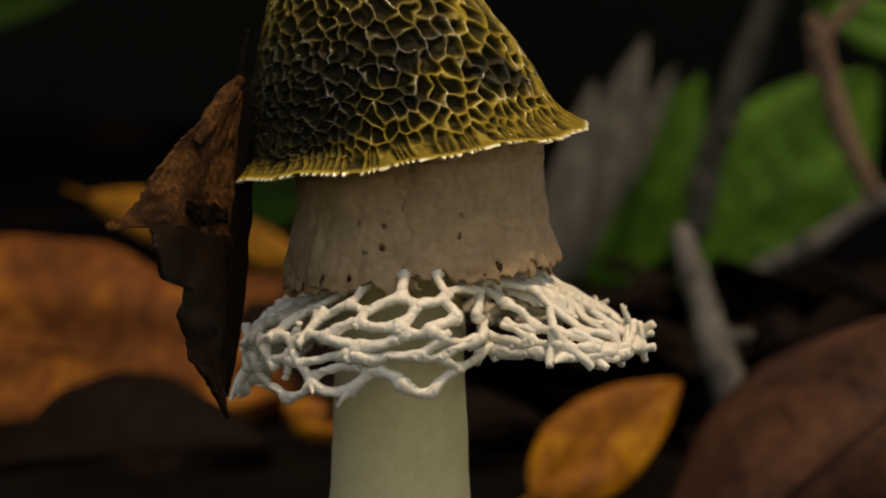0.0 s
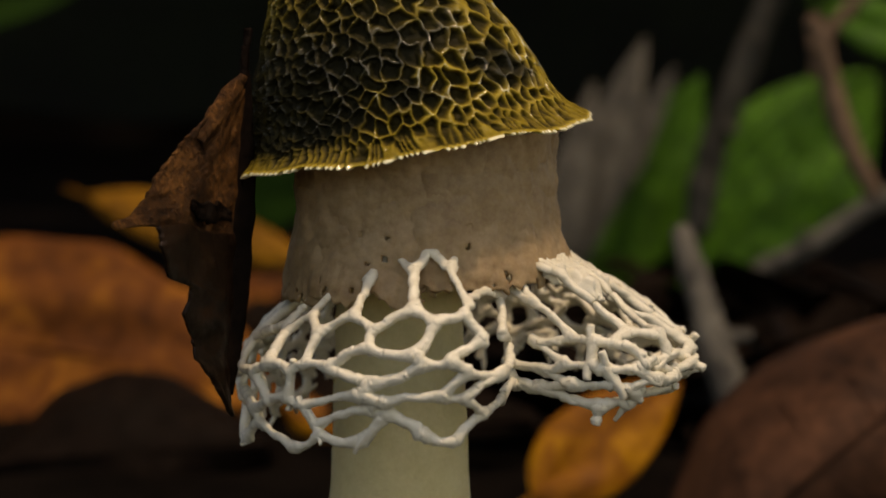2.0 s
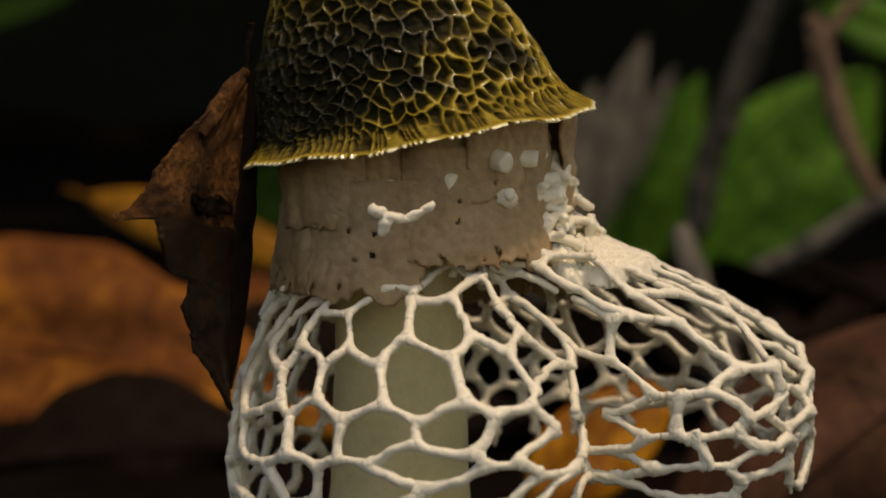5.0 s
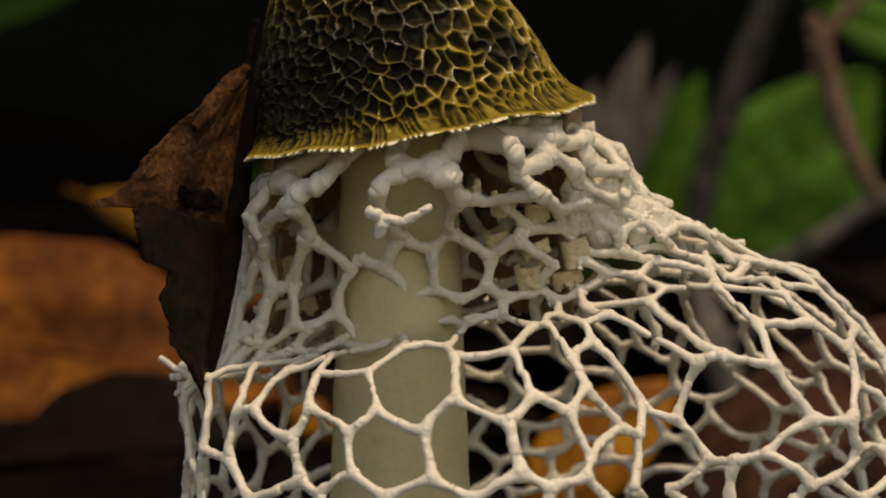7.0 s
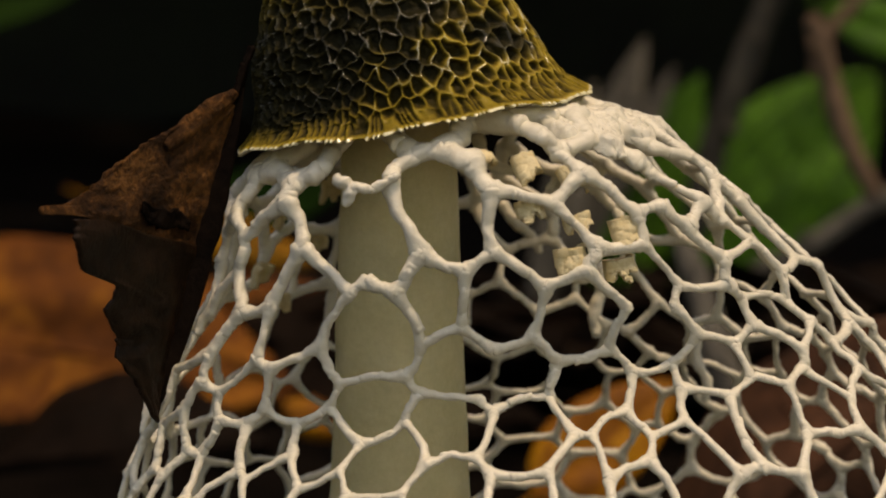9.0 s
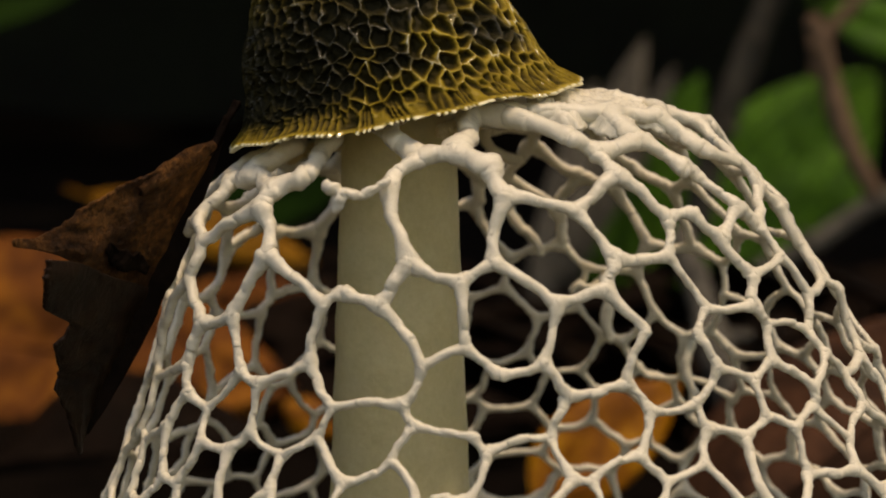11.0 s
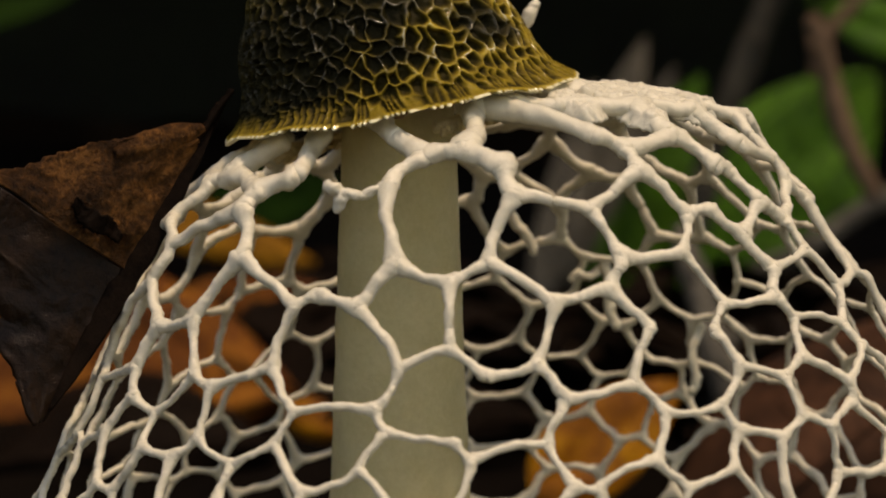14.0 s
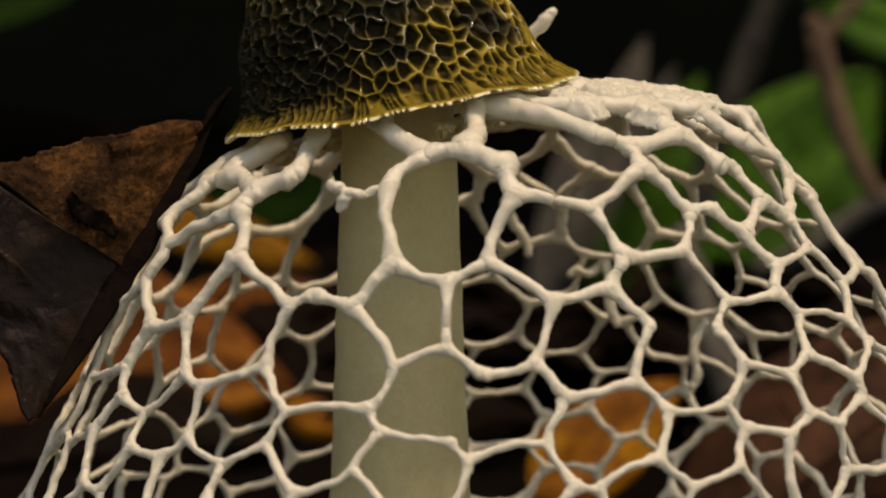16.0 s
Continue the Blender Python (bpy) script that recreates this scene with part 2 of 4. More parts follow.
def twig(name, line, widths, mat, label, y, seed=0):
    pts = [spot(a, b, y + dy) for a, b, dy in line]
    home = new(name)
    part_mesh("branch", tube_mesh("branch", pts, [w * U * grow(y) / 2 for w in widths], 14, 0.22, seed), mat, home)
    # a few knots and a broken side stub
    rnd = random.Random(seed)
    for i in range(2):
        k = rnd.randrange(1, len(pts) - 1)
        p, r = pts[k], widths[k] * U * grow(y) / 2
        way = Vector((rnd.uniform(-1, 1), rnd.uniform(-0.6, 0), rnd.uniform(-0.2, 0.8))).normalized()
        part_mesh("stub", tube_mesh("stub", [p, p + way * r * 1.2, p + way * r * 2.0], [r * 0.6, r * 0.42, r * 0.3], 8, 0.4, i), mat, home)
    return tagged(home, label, "twig", group="bare twigs behind the mushroom")


def surroundings():
    leaf("fallen_leaf", 110, 622, 0.27, 840, 430, -9, 25, RUST, "large rust-brown dead leaf lying curled on the soil", curl=0.18, seed=2)
    leaf("fallen_leaf", 355, 400, 0.44, 430, 105, -18, 30, OCHRE, "long ochre dead leaf lying on the litter", curl=0.2, seed=3)
    leaf("fallen_leaf", 50, 690, 0.30, 330, 70, 14, 30, OCHRE, "pale curled edge of a dry tan leaf on the soil", curl=0.3, seed=4)
    leaf("fallen_leaf", 1075, 775, 0.165, 335, 176, 38, 22, AMBER, "bright amber fallen leaf glowing in a patch of sun", curl=0.12, seed=5, blunt=0.9)
    leaf("fallen_leaf", 1592, 715, 0.13, 960, 540, 37, 30, BROWN, "large dull brown rolled leaf on the soil", curl=0.55, fold=0.0, seed=6)
    # black leaf shape added in place of the shadow under the rust leaf's curl
    leaf("fallen_leaf", 225, 800, 0.20, 500, 350, 4, 20, DEAD_DARK, "black leaf shape standing for the shadow under the curled leaf", curl=0.35, fold=0.0, seed=31)
    leaf("fallen_leaf", 1080, 562, 0.50, 240, 56, -4, 40, OCHRE, "small orange dead leaf lying behind the stem", curl=0.2, seed=7)
    leaf("fallen_leaf", 555, 742, 0.24, 120, 70, -30, 20, AMBER, "small yellow curled leaf on dark soil", curl=0.3, seed=8)
    leaf("fallen_leaf", 440, 520, 0.42, 300, 90, 5, 40, RUST, "narrow red-brown leaf under the litter", curl=0.2, seed=9)
    leaf("green_leaf", 1150, 340, 0.55, 460, 150, 66, 10, GREEN, "broad ribbed green leaf of a low plant", curl=0.15, seed=11, ribs=1)
    leaf("green_leaf", 1398, 296, 0.50, 460, 280, 48, 10, GREEN, "broad ribbed green leaf of a low plant", curl=0.15, seed=12, ribs=1)
    leaf("green_leaf", 1580, 58, 0.38, 250, 96, -20, 10, GREEN, "small bright green leaf tip", curl=0.1, seed=13)
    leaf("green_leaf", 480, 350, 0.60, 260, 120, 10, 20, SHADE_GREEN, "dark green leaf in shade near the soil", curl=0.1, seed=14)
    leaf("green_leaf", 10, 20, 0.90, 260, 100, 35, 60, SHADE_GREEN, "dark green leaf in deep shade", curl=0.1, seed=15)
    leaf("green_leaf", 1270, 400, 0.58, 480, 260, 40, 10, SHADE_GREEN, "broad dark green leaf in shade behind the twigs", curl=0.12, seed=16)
    # one twig in two pieces, the upper one in the shade-coloured bark
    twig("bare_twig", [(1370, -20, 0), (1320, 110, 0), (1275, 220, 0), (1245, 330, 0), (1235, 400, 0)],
         [46, 50, 50, 56, 50], SHADE_BARK, "upper length of the upright grey twig, shade in its dark bark", 0.46, 3)
    twig("bare_twig", [(1208, 415, 0), (1232, 500, -0.01), (1262, 600, -0.02), (1300, 720, -0.03)],
         [40, 50, 60, 62], BARK, "lit lower length of the same grey twig, standing in the litter", 0.25, 6)
    twig("bare_twig", [(1440, 40, 0), (1458, 100, 0), (1475, 170, 0), (1500, 250, 0), (1545, 340, 0)],
         [30, 36, 40, 42, 30], TAN, "thin tan twig leaning across the dark", 0.35, 4)
    twig("bare_twig", [(1540, -20, 0), (1490, 30, 0), (1455, 80, 0), (1440, 130, 0)], [22, 26, 28, 20], TAN, "thin forked tan twig", 0.36, 5)
    leaf("dry_blade", 1060, 300, 0.50, 520, 95, 70, 12, BARK, "narrow withered grey leaf hanging in shade", curl=0.3, seed=21, ribs=1)
    leaf("dry_blade", 1000, 360, 0.48, 460, 80, 76, 12, BARK, "narrow withered grey leaf hanging in shade", curl=0.3, seed=22, ribs=1)
    leaf("dry_blade", 1110, 280, 0.53, 380, 60, 62, 12, BARK, "narrow withered grey leaf hanging in shade", curl=0.3, seed=23, ribs=1)
    twig("bare_twig", [(1340, 480, 0), (1440, 430, 0), (1530, 370, 0), (1620, 330, 0)], [30, 34, 34, 34], BARK, "dark fallen twig lying behind", 0.45, 8)


def litter():
    """Small decayed leaves strewn over the soil, one mesh; their dark colour carries shade."""
    rnd = random.Random(5)
    verts, faces = [], []
    for i in range(260):
        y = rnd.uniform(0.12, 0.55)
        x = rnd.uniform(-0.35, 0.35) * (0.4 + y)
        s = rnd.uniform(0.012, 0.035)
        m = Matrix.Translation((x, y, rnd.uniform(0.0, 0.012))) @ pose(0, 0, 0, rnd.uniform(-30, 30), rnd.uniform(-30, 30), rnd.uniform(0, 360))
        if y < 0.19 and -0.01 < x < 0.06 or y < 0.27 and x < -0.01:
            continue
        base = len(verts)
        for a in range(5):
            u = a / 4
            for q in (-1, 0, 1):
                w = 0.45 * math.sin(math.pi * (0.06 + 0.88 * u))
                verts.append(m @ Vector(((u - 0.5) * s * 2, q * w * s, s * 0.3 * (abs(q) * 0.4 - (u - 0.5) ** 2))))
        for a in range(4):
            for q in range(2):
                k = base + a * 3 + q
                faces.append((k, k + 1, k + 4, k + 3))
    me = bpy.data.meshes.new("leaf_litter")
    me.from_pydata(verts, [], faces)
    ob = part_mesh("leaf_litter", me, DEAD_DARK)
    tagged(ob, "decayed leaves strewn over soil, shade put into their dark colour", "leaf litter", kind="stuff")


# ---- the mushroom: stem and cap ----
mushroom = new("veiled_mushroom")
tagged(mushroom, "veiled stinkhorn mushroom with olive pitted cap and white net", "mushroom")


def stem():
    rows, cols = 150, 96
    verts = []
    for i in range(rows):
        t = i / (rows - 1)
        b = 1510 - t * 1380
        c = spot(710 - 4 * t, b)
        r = (149 - 53 * t) * U
        for j in range(cols):
            a = 2 * math.pi * j / cols
            d = Vector((math.cos(a), math.sin(a), 0))
            q = Vector((d.x * r, d.y * r, c.z))
            k = r + 2.4 * U * noise.noise(q * 260) + 1.2 * U * noise.noise(q * 1500)
            verts.append((c.x + d.x * k, d.y * k, c.z))
    me = bpy.data.meshes.new("stem")
    me.from_pydata(verts, [], grid_faces(rows, cols) + [tuple(range((rows - 1) * cols, rows * cols))])
    part_mesh("stem", me, STEM, mushroom, "pale spongy cylindrical stem")


def cap_profile(h):
    return np.interp(h, [0, 6, 16, 34, 60, 110, 160, 225, 272, 330, 375, 400], [318, 313, 300, 283, 268, 254, 240, 208, 185, 150, 112, 70])


def cap():
    rng = np.random.default_rng(4)
    rows, cols = 190, 720
    # pits: spread with a spacing that closes up towards the rim
    seeds, tries = [], 0
    pts = np.zeros((0, 3))
    while tries < 14000:
        tries += 1
        h = rng.uniform(-4, 405)
        a = rng.uniform(0, 2 * np.pi)
        gap = np.interp(h, [0, 30, 60, 100, 150, 400], [18, 18, 21, 27, 33, 40])
        gap *= np.interp(np.cos(a), [-1, -0.35, 0], [0.66, 0.72, 1])
        r = cap_profile(h)
        stretch = np.interp(h, [0, 30, 60, 95], [0.4, 0.5, 0.75, 1.0])
        p = np.array([r * np.cos(a), r * np.sin(a), h])
        if len(pts):
            d = pts - p
            d[:, 2] *= stretch
            if (np.sqrt((d ** 2).sum(1)) < gap * rng.uniform(0.7, 1.35)).any():
                continue
        pts = np.vstack([pts, p])
    t = np.linspace(0, 1, rows)
    H = np.where(t < 0.5, t * 2 * 130, 130 + (t - 0.5) * 2 * 270)
    A = np.linspace(0, 2 * np.pi, cols, endpoint=False)
    hh, aa = np.meshgrid(H, A, indexing="ij")
    rr = cap_profile(hh)
    P = np.stack([rr * np.cos(aa), rr * np.sin(aa), hh], -1).reshape(-1, 3)
    st = np.interp(P[:, 2], [0, 30, 60, 95], [0.4, 0.5, 0.75, 1.0])
    gap = np.interp(P[:, 2], [0, 30, 60, 100, 150, 400], [18, 18, 21, 27, 33, 40])
    gap = gap * np.interp(np.cos(np.arctan2(P[:, 1], P[:, 0])), [-1, -0.35, 0], [0.66, 0.72, 1])
    f = np.zeros(len(P))
    warp = np.array([noise.noise_vector(Vector(p) * 0.035) for p in P]) * 13 + np.array([noise.noise_vector(Vector(p) * 0.09) for p in P]) * 3
    warp *= np.interp(P[:, 2], [0, 60, 120], [0.2, 0.6, 1])[:, None]
    Q = P + warp
    for s in range(0, len(P), 4000):
        d = Q[s:s + 4000, None, :] - pts[None]
        d[:, :, 2] *= st[s:s + 4000, None]
        d = np.sqrt((d ** 2).sum(2))
        d.partition(1, axis=1)
        f[s:s + 4000] = (d[:, 1] - d[:, 0])
    flank = np.cos(np.arctan2(P[:, 1], P[:, 0]))
    e = np.clip(f / (np.interp(P[:, 2], [0, 60, 120], [0.55, 0.46, 0.42]) * np.interp(flank, [-0.5, 0.0, 0.6], [0.75, 0.9, 1.5]) * gap), 0, 1)
    turn = np.arctan2(P[:, 1], P[:, 0])
    sway = np.array([noise.noise(Vector((math.cos(q) * 9, math.sin(q) * 9, z * 0.012))) for q, z in zip(turn, P[:, 2])])
    flute = 0.5 - 0.5 * np.cos(120 * turn + 12 * sway)
    share = np.clip((P[:, 2] - 14) / 30, 0, 1)
    e = e * share + flute * (1 - share)
    pit = e * e * (3 - 2 * e)
    patch = np.array([noise.noise(Vector(p) * 0.012 + Vector((4, 0, 0))) for p in P])
    fleck = np.array([noise.noise(Vector(p) * 0.05 + Vector((9, 2, 0))) for p in P])
    depth = np.interp(P[:, 2], [0, 12, 60, 120, 400], [10, 12, 12, 15, 16]) * (1 + 0.6 * fleck)
    wob = np.array([noise.noise(Vector(p) * 0.018) for p in P])
    r = np.hypot(P[:, 0], P[:, 1])
    rn = r - depth * pit + 7 * wob * np.interp(P[:, 2], [0, 60], [0.6, 1])
    ang = np.arctan2(P[:, 1], P[:, 0])
    drop = np.interp(P[:, 2], [0, 60], [1, 0]) * (4 * np.sin(5 * ang + 1) + 3 * np.sin(11 * ang))
    drop = drop + np.interp(P[:, 2], [0, 14], [1, 0]) * 5 * flute
    out = np.stack([np.cos(ang) * rn, np.sin(ang) * rn, P[:, 2] + drop], 1)
    # inner face of the bell
    inner = out.copy().reshape(rows, cols, 3)[::6]
    ih = inner[:, :, 2]
    shrink = np.interp(ih, [-10, 6, 40, 400], [0.985, 0.955, 0.92, 0.75])
    inner[:, :, 0] *= shrink
    inner[:, :, 1] *= shrink
    inner = inner.reshape(-1, 3) + np.array([0, 0, -2.0])
    verts = np.vstack([out, inner])
    verts[:, 0] -= 0.13 * np.maximum(verts[:, 2], 0)         # the bell leans over
    verts *= U
    k = rows * cols
    ni = len(inner) // cols
    faces = grid_faces(rows, cols)
    faces += [tuple(k + q for q in reversed(f)) for f in grid_faces(ni, cols)]
    faces += [(j, k + j, k + (j + 1) % cols, (j + 1) % cols) for j in range(cols)]
    faces += [tuple(range((rows - 1) * cols, rows * cols)), tuple(k + (ni - 1) * cols + j for j in range(cols - 1, -1, -1))]
    me = bpy.data.meshes.new("cap")
    me.from_pydata([tuple(v) for v in verts], [], faces)
    crest = np.concatenate([(1 - pit) ** np.interp(P[:, 2], [30, 80], [1.0, 1.9]), np.ones(len(inner))])
    rim = np.interp(P[:, 2], [0, 3, 7], [1, 0.6, 0])
    crest[:len(pit)] = np.clip(np.maximum(crest[:len(pit)], rim) * np.where(P[:, 2] < 70, 0.95, 1), 0, 1)
    crest[:len(pit)] *= np.clip(0.86 + 0.5 * fleck, 0.4, 1) * np.interp(P[:, 2], [10, 45, 75], [0.62, 0.78, 1])
    crest[:len(pit)] = np.maximum(crest[:len(pit)], np.interp(P[:, 2], [0, 5, 10], [1.2, 1.0, 0]) * (1 - 0.4 * flute))
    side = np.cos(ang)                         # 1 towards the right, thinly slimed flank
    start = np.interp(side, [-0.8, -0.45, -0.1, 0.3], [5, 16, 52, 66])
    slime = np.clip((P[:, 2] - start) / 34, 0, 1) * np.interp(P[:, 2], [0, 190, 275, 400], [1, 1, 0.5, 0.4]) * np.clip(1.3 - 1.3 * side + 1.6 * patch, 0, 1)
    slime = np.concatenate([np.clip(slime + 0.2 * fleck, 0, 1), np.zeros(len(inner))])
    for key, value in (("crest", crest), ("slime", slime)):
        at = me.attributes.new(key, "FLOAT", "POINT")
        at.data.foreach_set("value", value.astype(np.float32))
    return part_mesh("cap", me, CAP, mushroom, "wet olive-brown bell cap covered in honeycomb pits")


# ---- the veil: a net of strands that unfolds ----
# rows of the net from its seat under the cap down to the hem; columns are moments
TIMES = [0.0, 2.0, 4.0, 6.4, 7.0, 8.0, 9.0, 11.5, 16.0]
FRONT = [[285, 280, 270, 250, 245, 235, 222, 215, 205],
         [325, 322, 322, 320, 320, 306, 292, 300, 296],
         [340, 335, 350, 410, 418, 440, 450, 470, 467],
         [355, 345, 385, 490, 520, 545, 597, 646, 637],
         [400, 375, 430, 535, 570, 640, 718, 803, 800],
         [440, 388, 495, 583, 632, 735, 855, 950, 955],
         [540, 575, 686, 810, 880, 1000, 1095, 1180, 1190],
         [668, 758, 880, 1060, 1145, 1290, 1420, 1560, 1600]]
RADIUS = [[105, 108, 116, 170, 195, 205, 215, 240, 260],
          [130, 136, 150, 285, 310, 330, 355, 446, 492],
          [148, 156, 172, 312, 345, 400, 450, 550, 600],
          [150, 160, 180, 362, 410, 500, 570, 612, 685],
          [152, 160, 178, 450, 510, 580, 635, 668, 765],
          [135, 140, 225, 520, 560, 630, 695, 722, 825],
          [330, 385, 440, 590, 635, 690, 750, 780, 810],
          [345, 388, 430, 610, 645, 690, 720, 730, 740]]
MIDDLE = [[725, 730, 735, 738, 738, 736, 732, 725, 720],
          [745, 750, 755, 750, 745, 755, 775, 797, 808],
          [735, 745, 760, 765, 775, 800, 835, 827, 814],
          [735, 745, 757, 785, 800, 825, 850, 860, 830],
          [738, 745, 757, 815, 830, 850, 880, 865, 840],
          [745, 755, 775, 870, 885, 895, 900, 870, 850],
          [785, 822, 880, 960, 965, 950, 925, 890, 860],
          [780, 820, 880, 965, 965, 950, 930, 895, 865]]
TILT = [0.08, 0.10, 0.11, 0.13, 0.15, 0.18, 0.175, 0.16, 0.16]
DEEP = [[0.97, 0.95, 0.92, 0.90, 0.85, 0.82, 0.80, 0.80, 0.80],
        [0.97, 0.95, 1.00, 0.90, 0.92, 0.96, 0.90, 0.82, 0.80],
        [0.97, 0.95, 0.92, 0.34, 0.36, 0.68, 0.80, 0.80, 0.80],
        [0.97, 0.95, 0.90, 0.26, 0.24, 0.19, 0.58, 0.80, 0.80],
        [0.97, 0.95, 0.90, 0.22, 0.20, 0.17, 0.50, 0.78, 0.80],
        [1.00, 1.05, 1.02, 0.74, 0.66, 0.52, 0.62, 0.78, 0.80],
        [1.10, 1.12, 1.10, 0.90, 0.82, 0.74, 0.74, 0.80, 0.80],
        [1.10, 1.12, 1.10, 0.90, 0.82, 0.76, 0.76, 0.80, 0.80]]
SKIRT_TILT = [-0.34, -0.25, -0.06, 0.0, 0.0, 0.0, 0.0, 0.0, 0.0]
CREASE = [0.46, 0.52, 0.54, 0.44, 0.34, 0.24, 0.14, 0.0, 0.0]
ARCH = [85, 75, 45, 8, 0, 0, 0, 0, 0]
CRUMPLE = [1.0, 1.0, 1.0, 0.9, 0.8, 0.62, 0.42, 0.16, 0.0]
CRUMPLE_ROW = [0.3, 0.8, 0.9, 0.8, 0.7, 0.4, 0.3, 0.25]
# the folded hem: its front bulges out first and takes up more of the ring than when the net hangs free
BULGE = [1.0, 1.0, 1.0, 0.55, 0.42, 0.25, 0.10, 0.0, 0.0]
BULGE_FROM, BULGE_TO = [-180, -70, -38, 20, 75, 180], [-180, -112, -88, 24, 100, 180]
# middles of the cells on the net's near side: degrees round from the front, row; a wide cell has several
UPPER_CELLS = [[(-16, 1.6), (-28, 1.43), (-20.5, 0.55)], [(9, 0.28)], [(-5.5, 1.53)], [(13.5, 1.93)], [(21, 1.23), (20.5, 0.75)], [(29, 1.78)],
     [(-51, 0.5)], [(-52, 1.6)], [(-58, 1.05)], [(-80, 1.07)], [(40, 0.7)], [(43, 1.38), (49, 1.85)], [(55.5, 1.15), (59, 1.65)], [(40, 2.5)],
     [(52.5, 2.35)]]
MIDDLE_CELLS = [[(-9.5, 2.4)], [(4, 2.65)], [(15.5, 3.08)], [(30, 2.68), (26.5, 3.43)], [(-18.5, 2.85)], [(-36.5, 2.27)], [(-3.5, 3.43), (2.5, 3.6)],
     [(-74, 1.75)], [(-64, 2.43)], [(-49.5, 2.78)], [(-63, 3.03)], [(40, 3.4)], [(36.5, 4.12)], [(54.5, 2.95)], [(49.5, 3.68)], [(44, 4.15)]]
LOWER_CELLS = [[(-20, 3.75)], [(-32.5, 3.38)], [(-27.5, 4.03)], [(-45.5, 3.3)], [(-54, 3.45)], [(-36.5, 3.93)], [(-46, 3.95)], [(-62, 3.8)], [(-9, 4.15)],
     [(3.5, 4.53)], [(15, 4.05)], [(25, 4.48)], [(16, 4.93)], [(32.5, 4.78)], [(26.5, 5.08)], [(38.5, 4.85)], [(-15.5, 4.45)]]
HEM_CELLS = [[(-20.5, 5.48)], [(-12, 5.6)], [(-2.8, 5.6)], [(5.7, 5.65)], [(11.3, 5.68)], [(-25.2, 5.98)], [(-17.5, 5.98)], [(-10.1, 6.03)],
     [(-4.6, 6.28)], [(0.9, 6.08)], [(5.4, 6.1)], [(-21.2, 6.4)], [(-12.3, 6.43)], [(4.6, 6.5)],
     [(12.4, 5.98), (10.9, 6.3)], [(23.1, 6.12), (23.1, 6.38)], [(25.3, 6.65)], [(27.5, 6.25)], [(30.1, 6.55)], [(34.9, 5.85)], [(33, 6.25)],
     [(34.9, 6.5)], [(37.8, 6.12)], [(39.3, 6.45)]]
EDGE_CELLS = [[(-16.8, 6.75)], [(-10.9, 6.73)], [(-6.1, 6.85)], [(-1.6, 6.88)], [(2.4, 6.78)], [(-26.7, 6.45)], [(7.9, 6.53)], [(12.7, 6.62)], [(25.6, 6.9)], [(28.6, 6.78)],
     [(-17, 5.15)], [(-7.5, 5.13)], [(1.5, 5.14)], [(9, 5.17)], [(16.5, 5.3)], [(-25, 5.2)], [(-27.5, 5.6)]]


def ease(t):
    """The net opens faster and faster at first, ever more slowly towards its end."""
    if 2 < t < 4:
        return 2 + 2 * ((t - 2) / 2) ** 1.6
    return t if t < 11.5 else 11.5 + 4.5 * (1 - ((16 - t) / 4.5) ** 2.2)


def along(table, lam, t):
    """A value of the net at row lam (an array) and time t; smooth from row to row."""
    col = np.array([np.interp(t, TIMES, r) for r in table])
    n = len(col)
    lam = np.clip(lam, 0, n - 1 - 1e-9)
    i = lam.astype(int)
    f = lam - i
    g = lambda q: col[np.clip(q, 0, n - 1)]
    a, b, c, d = g(i - 1), g(i), g(i + 1), g(i + 2)
    return 0.5 * (2 * b + (c - a) * f + (2 * a - 5 * b + 4 * c - d) * f ** 2 + (3 * b - a - 3 * c + d) * f ** 3)


def veil_place(th, lam, t):
    """Points of the net: th is the angle round the stem from the front towards the right, lam the row."""
    t = ease(t)
    fy, R, cx = along(FRONT, lam, t), along(RADIUS, lam, t), along(MIDDLE, lam, t)
    tilt, deep = np.interp(t, TIMES, TILT), along(DEEP, lam, t)
    low = np.clip((lam - 4.3) / 0.7, 0, 1)
    th = th + (np.radians(np.interp(np.degrees(th), BULGE_FROM, BULGE_TO)) - th) * np.interp(t, TIMES, BULGE) * low
    cut = np.interp(t, TIMES, CREASE) * np.clip((lam - 3.2) / 1.2, 0, 1)
    slope = tilt + np.interp(t, TIMES, SKIRT_TILT) * np.interp(lam, [4, 5, 6, 7], [0, 0.8, 1.1, 0.1]) * (np.sin(th) > 0)
    wrap = (th - 0.42 + np.pi) % (2 * np.pi) - np.pi
    R2 = R * (1 - cut * np.exp(-(wrap / 0.24) ** 2))
    y = -R2 * deep * np.cos(th) * U
    x = (cx - 784 + R2 * np.sin(th)) * U
    yf = -R * deep * U
    # height of the ring from its front point
    wy = FORWARD.y * REACH - UPWARD.y * (fy - 441) * U
    wz = FORWARD.z * REACH - UPWARD.z * (fy - 441) * U
    z = EYE.z + wz / wy * (yf - EYE.y)
    z = z + slope * (1 + np.clip(2 - lam, 0, 1) * (0.30 - 0.35 * lam) * np.clip((t - 9) / 2.5, 0, 1) + 0.9 * np.exp(-((lam - 3) / 1.2) ** 2) * np.exp(-((t - 7.2) / 1.3) ** 2)) * R2 * np.sin(th) * U
    z = z - np.interp(t, TIMES, ARCH) * low * np.interp(lam, [5, 6, 7], [1, 0.6, 0.1]) * np.minimum(np.sin(th), 0) ** 2 * U
    return np.stack([x, y, z], -1)


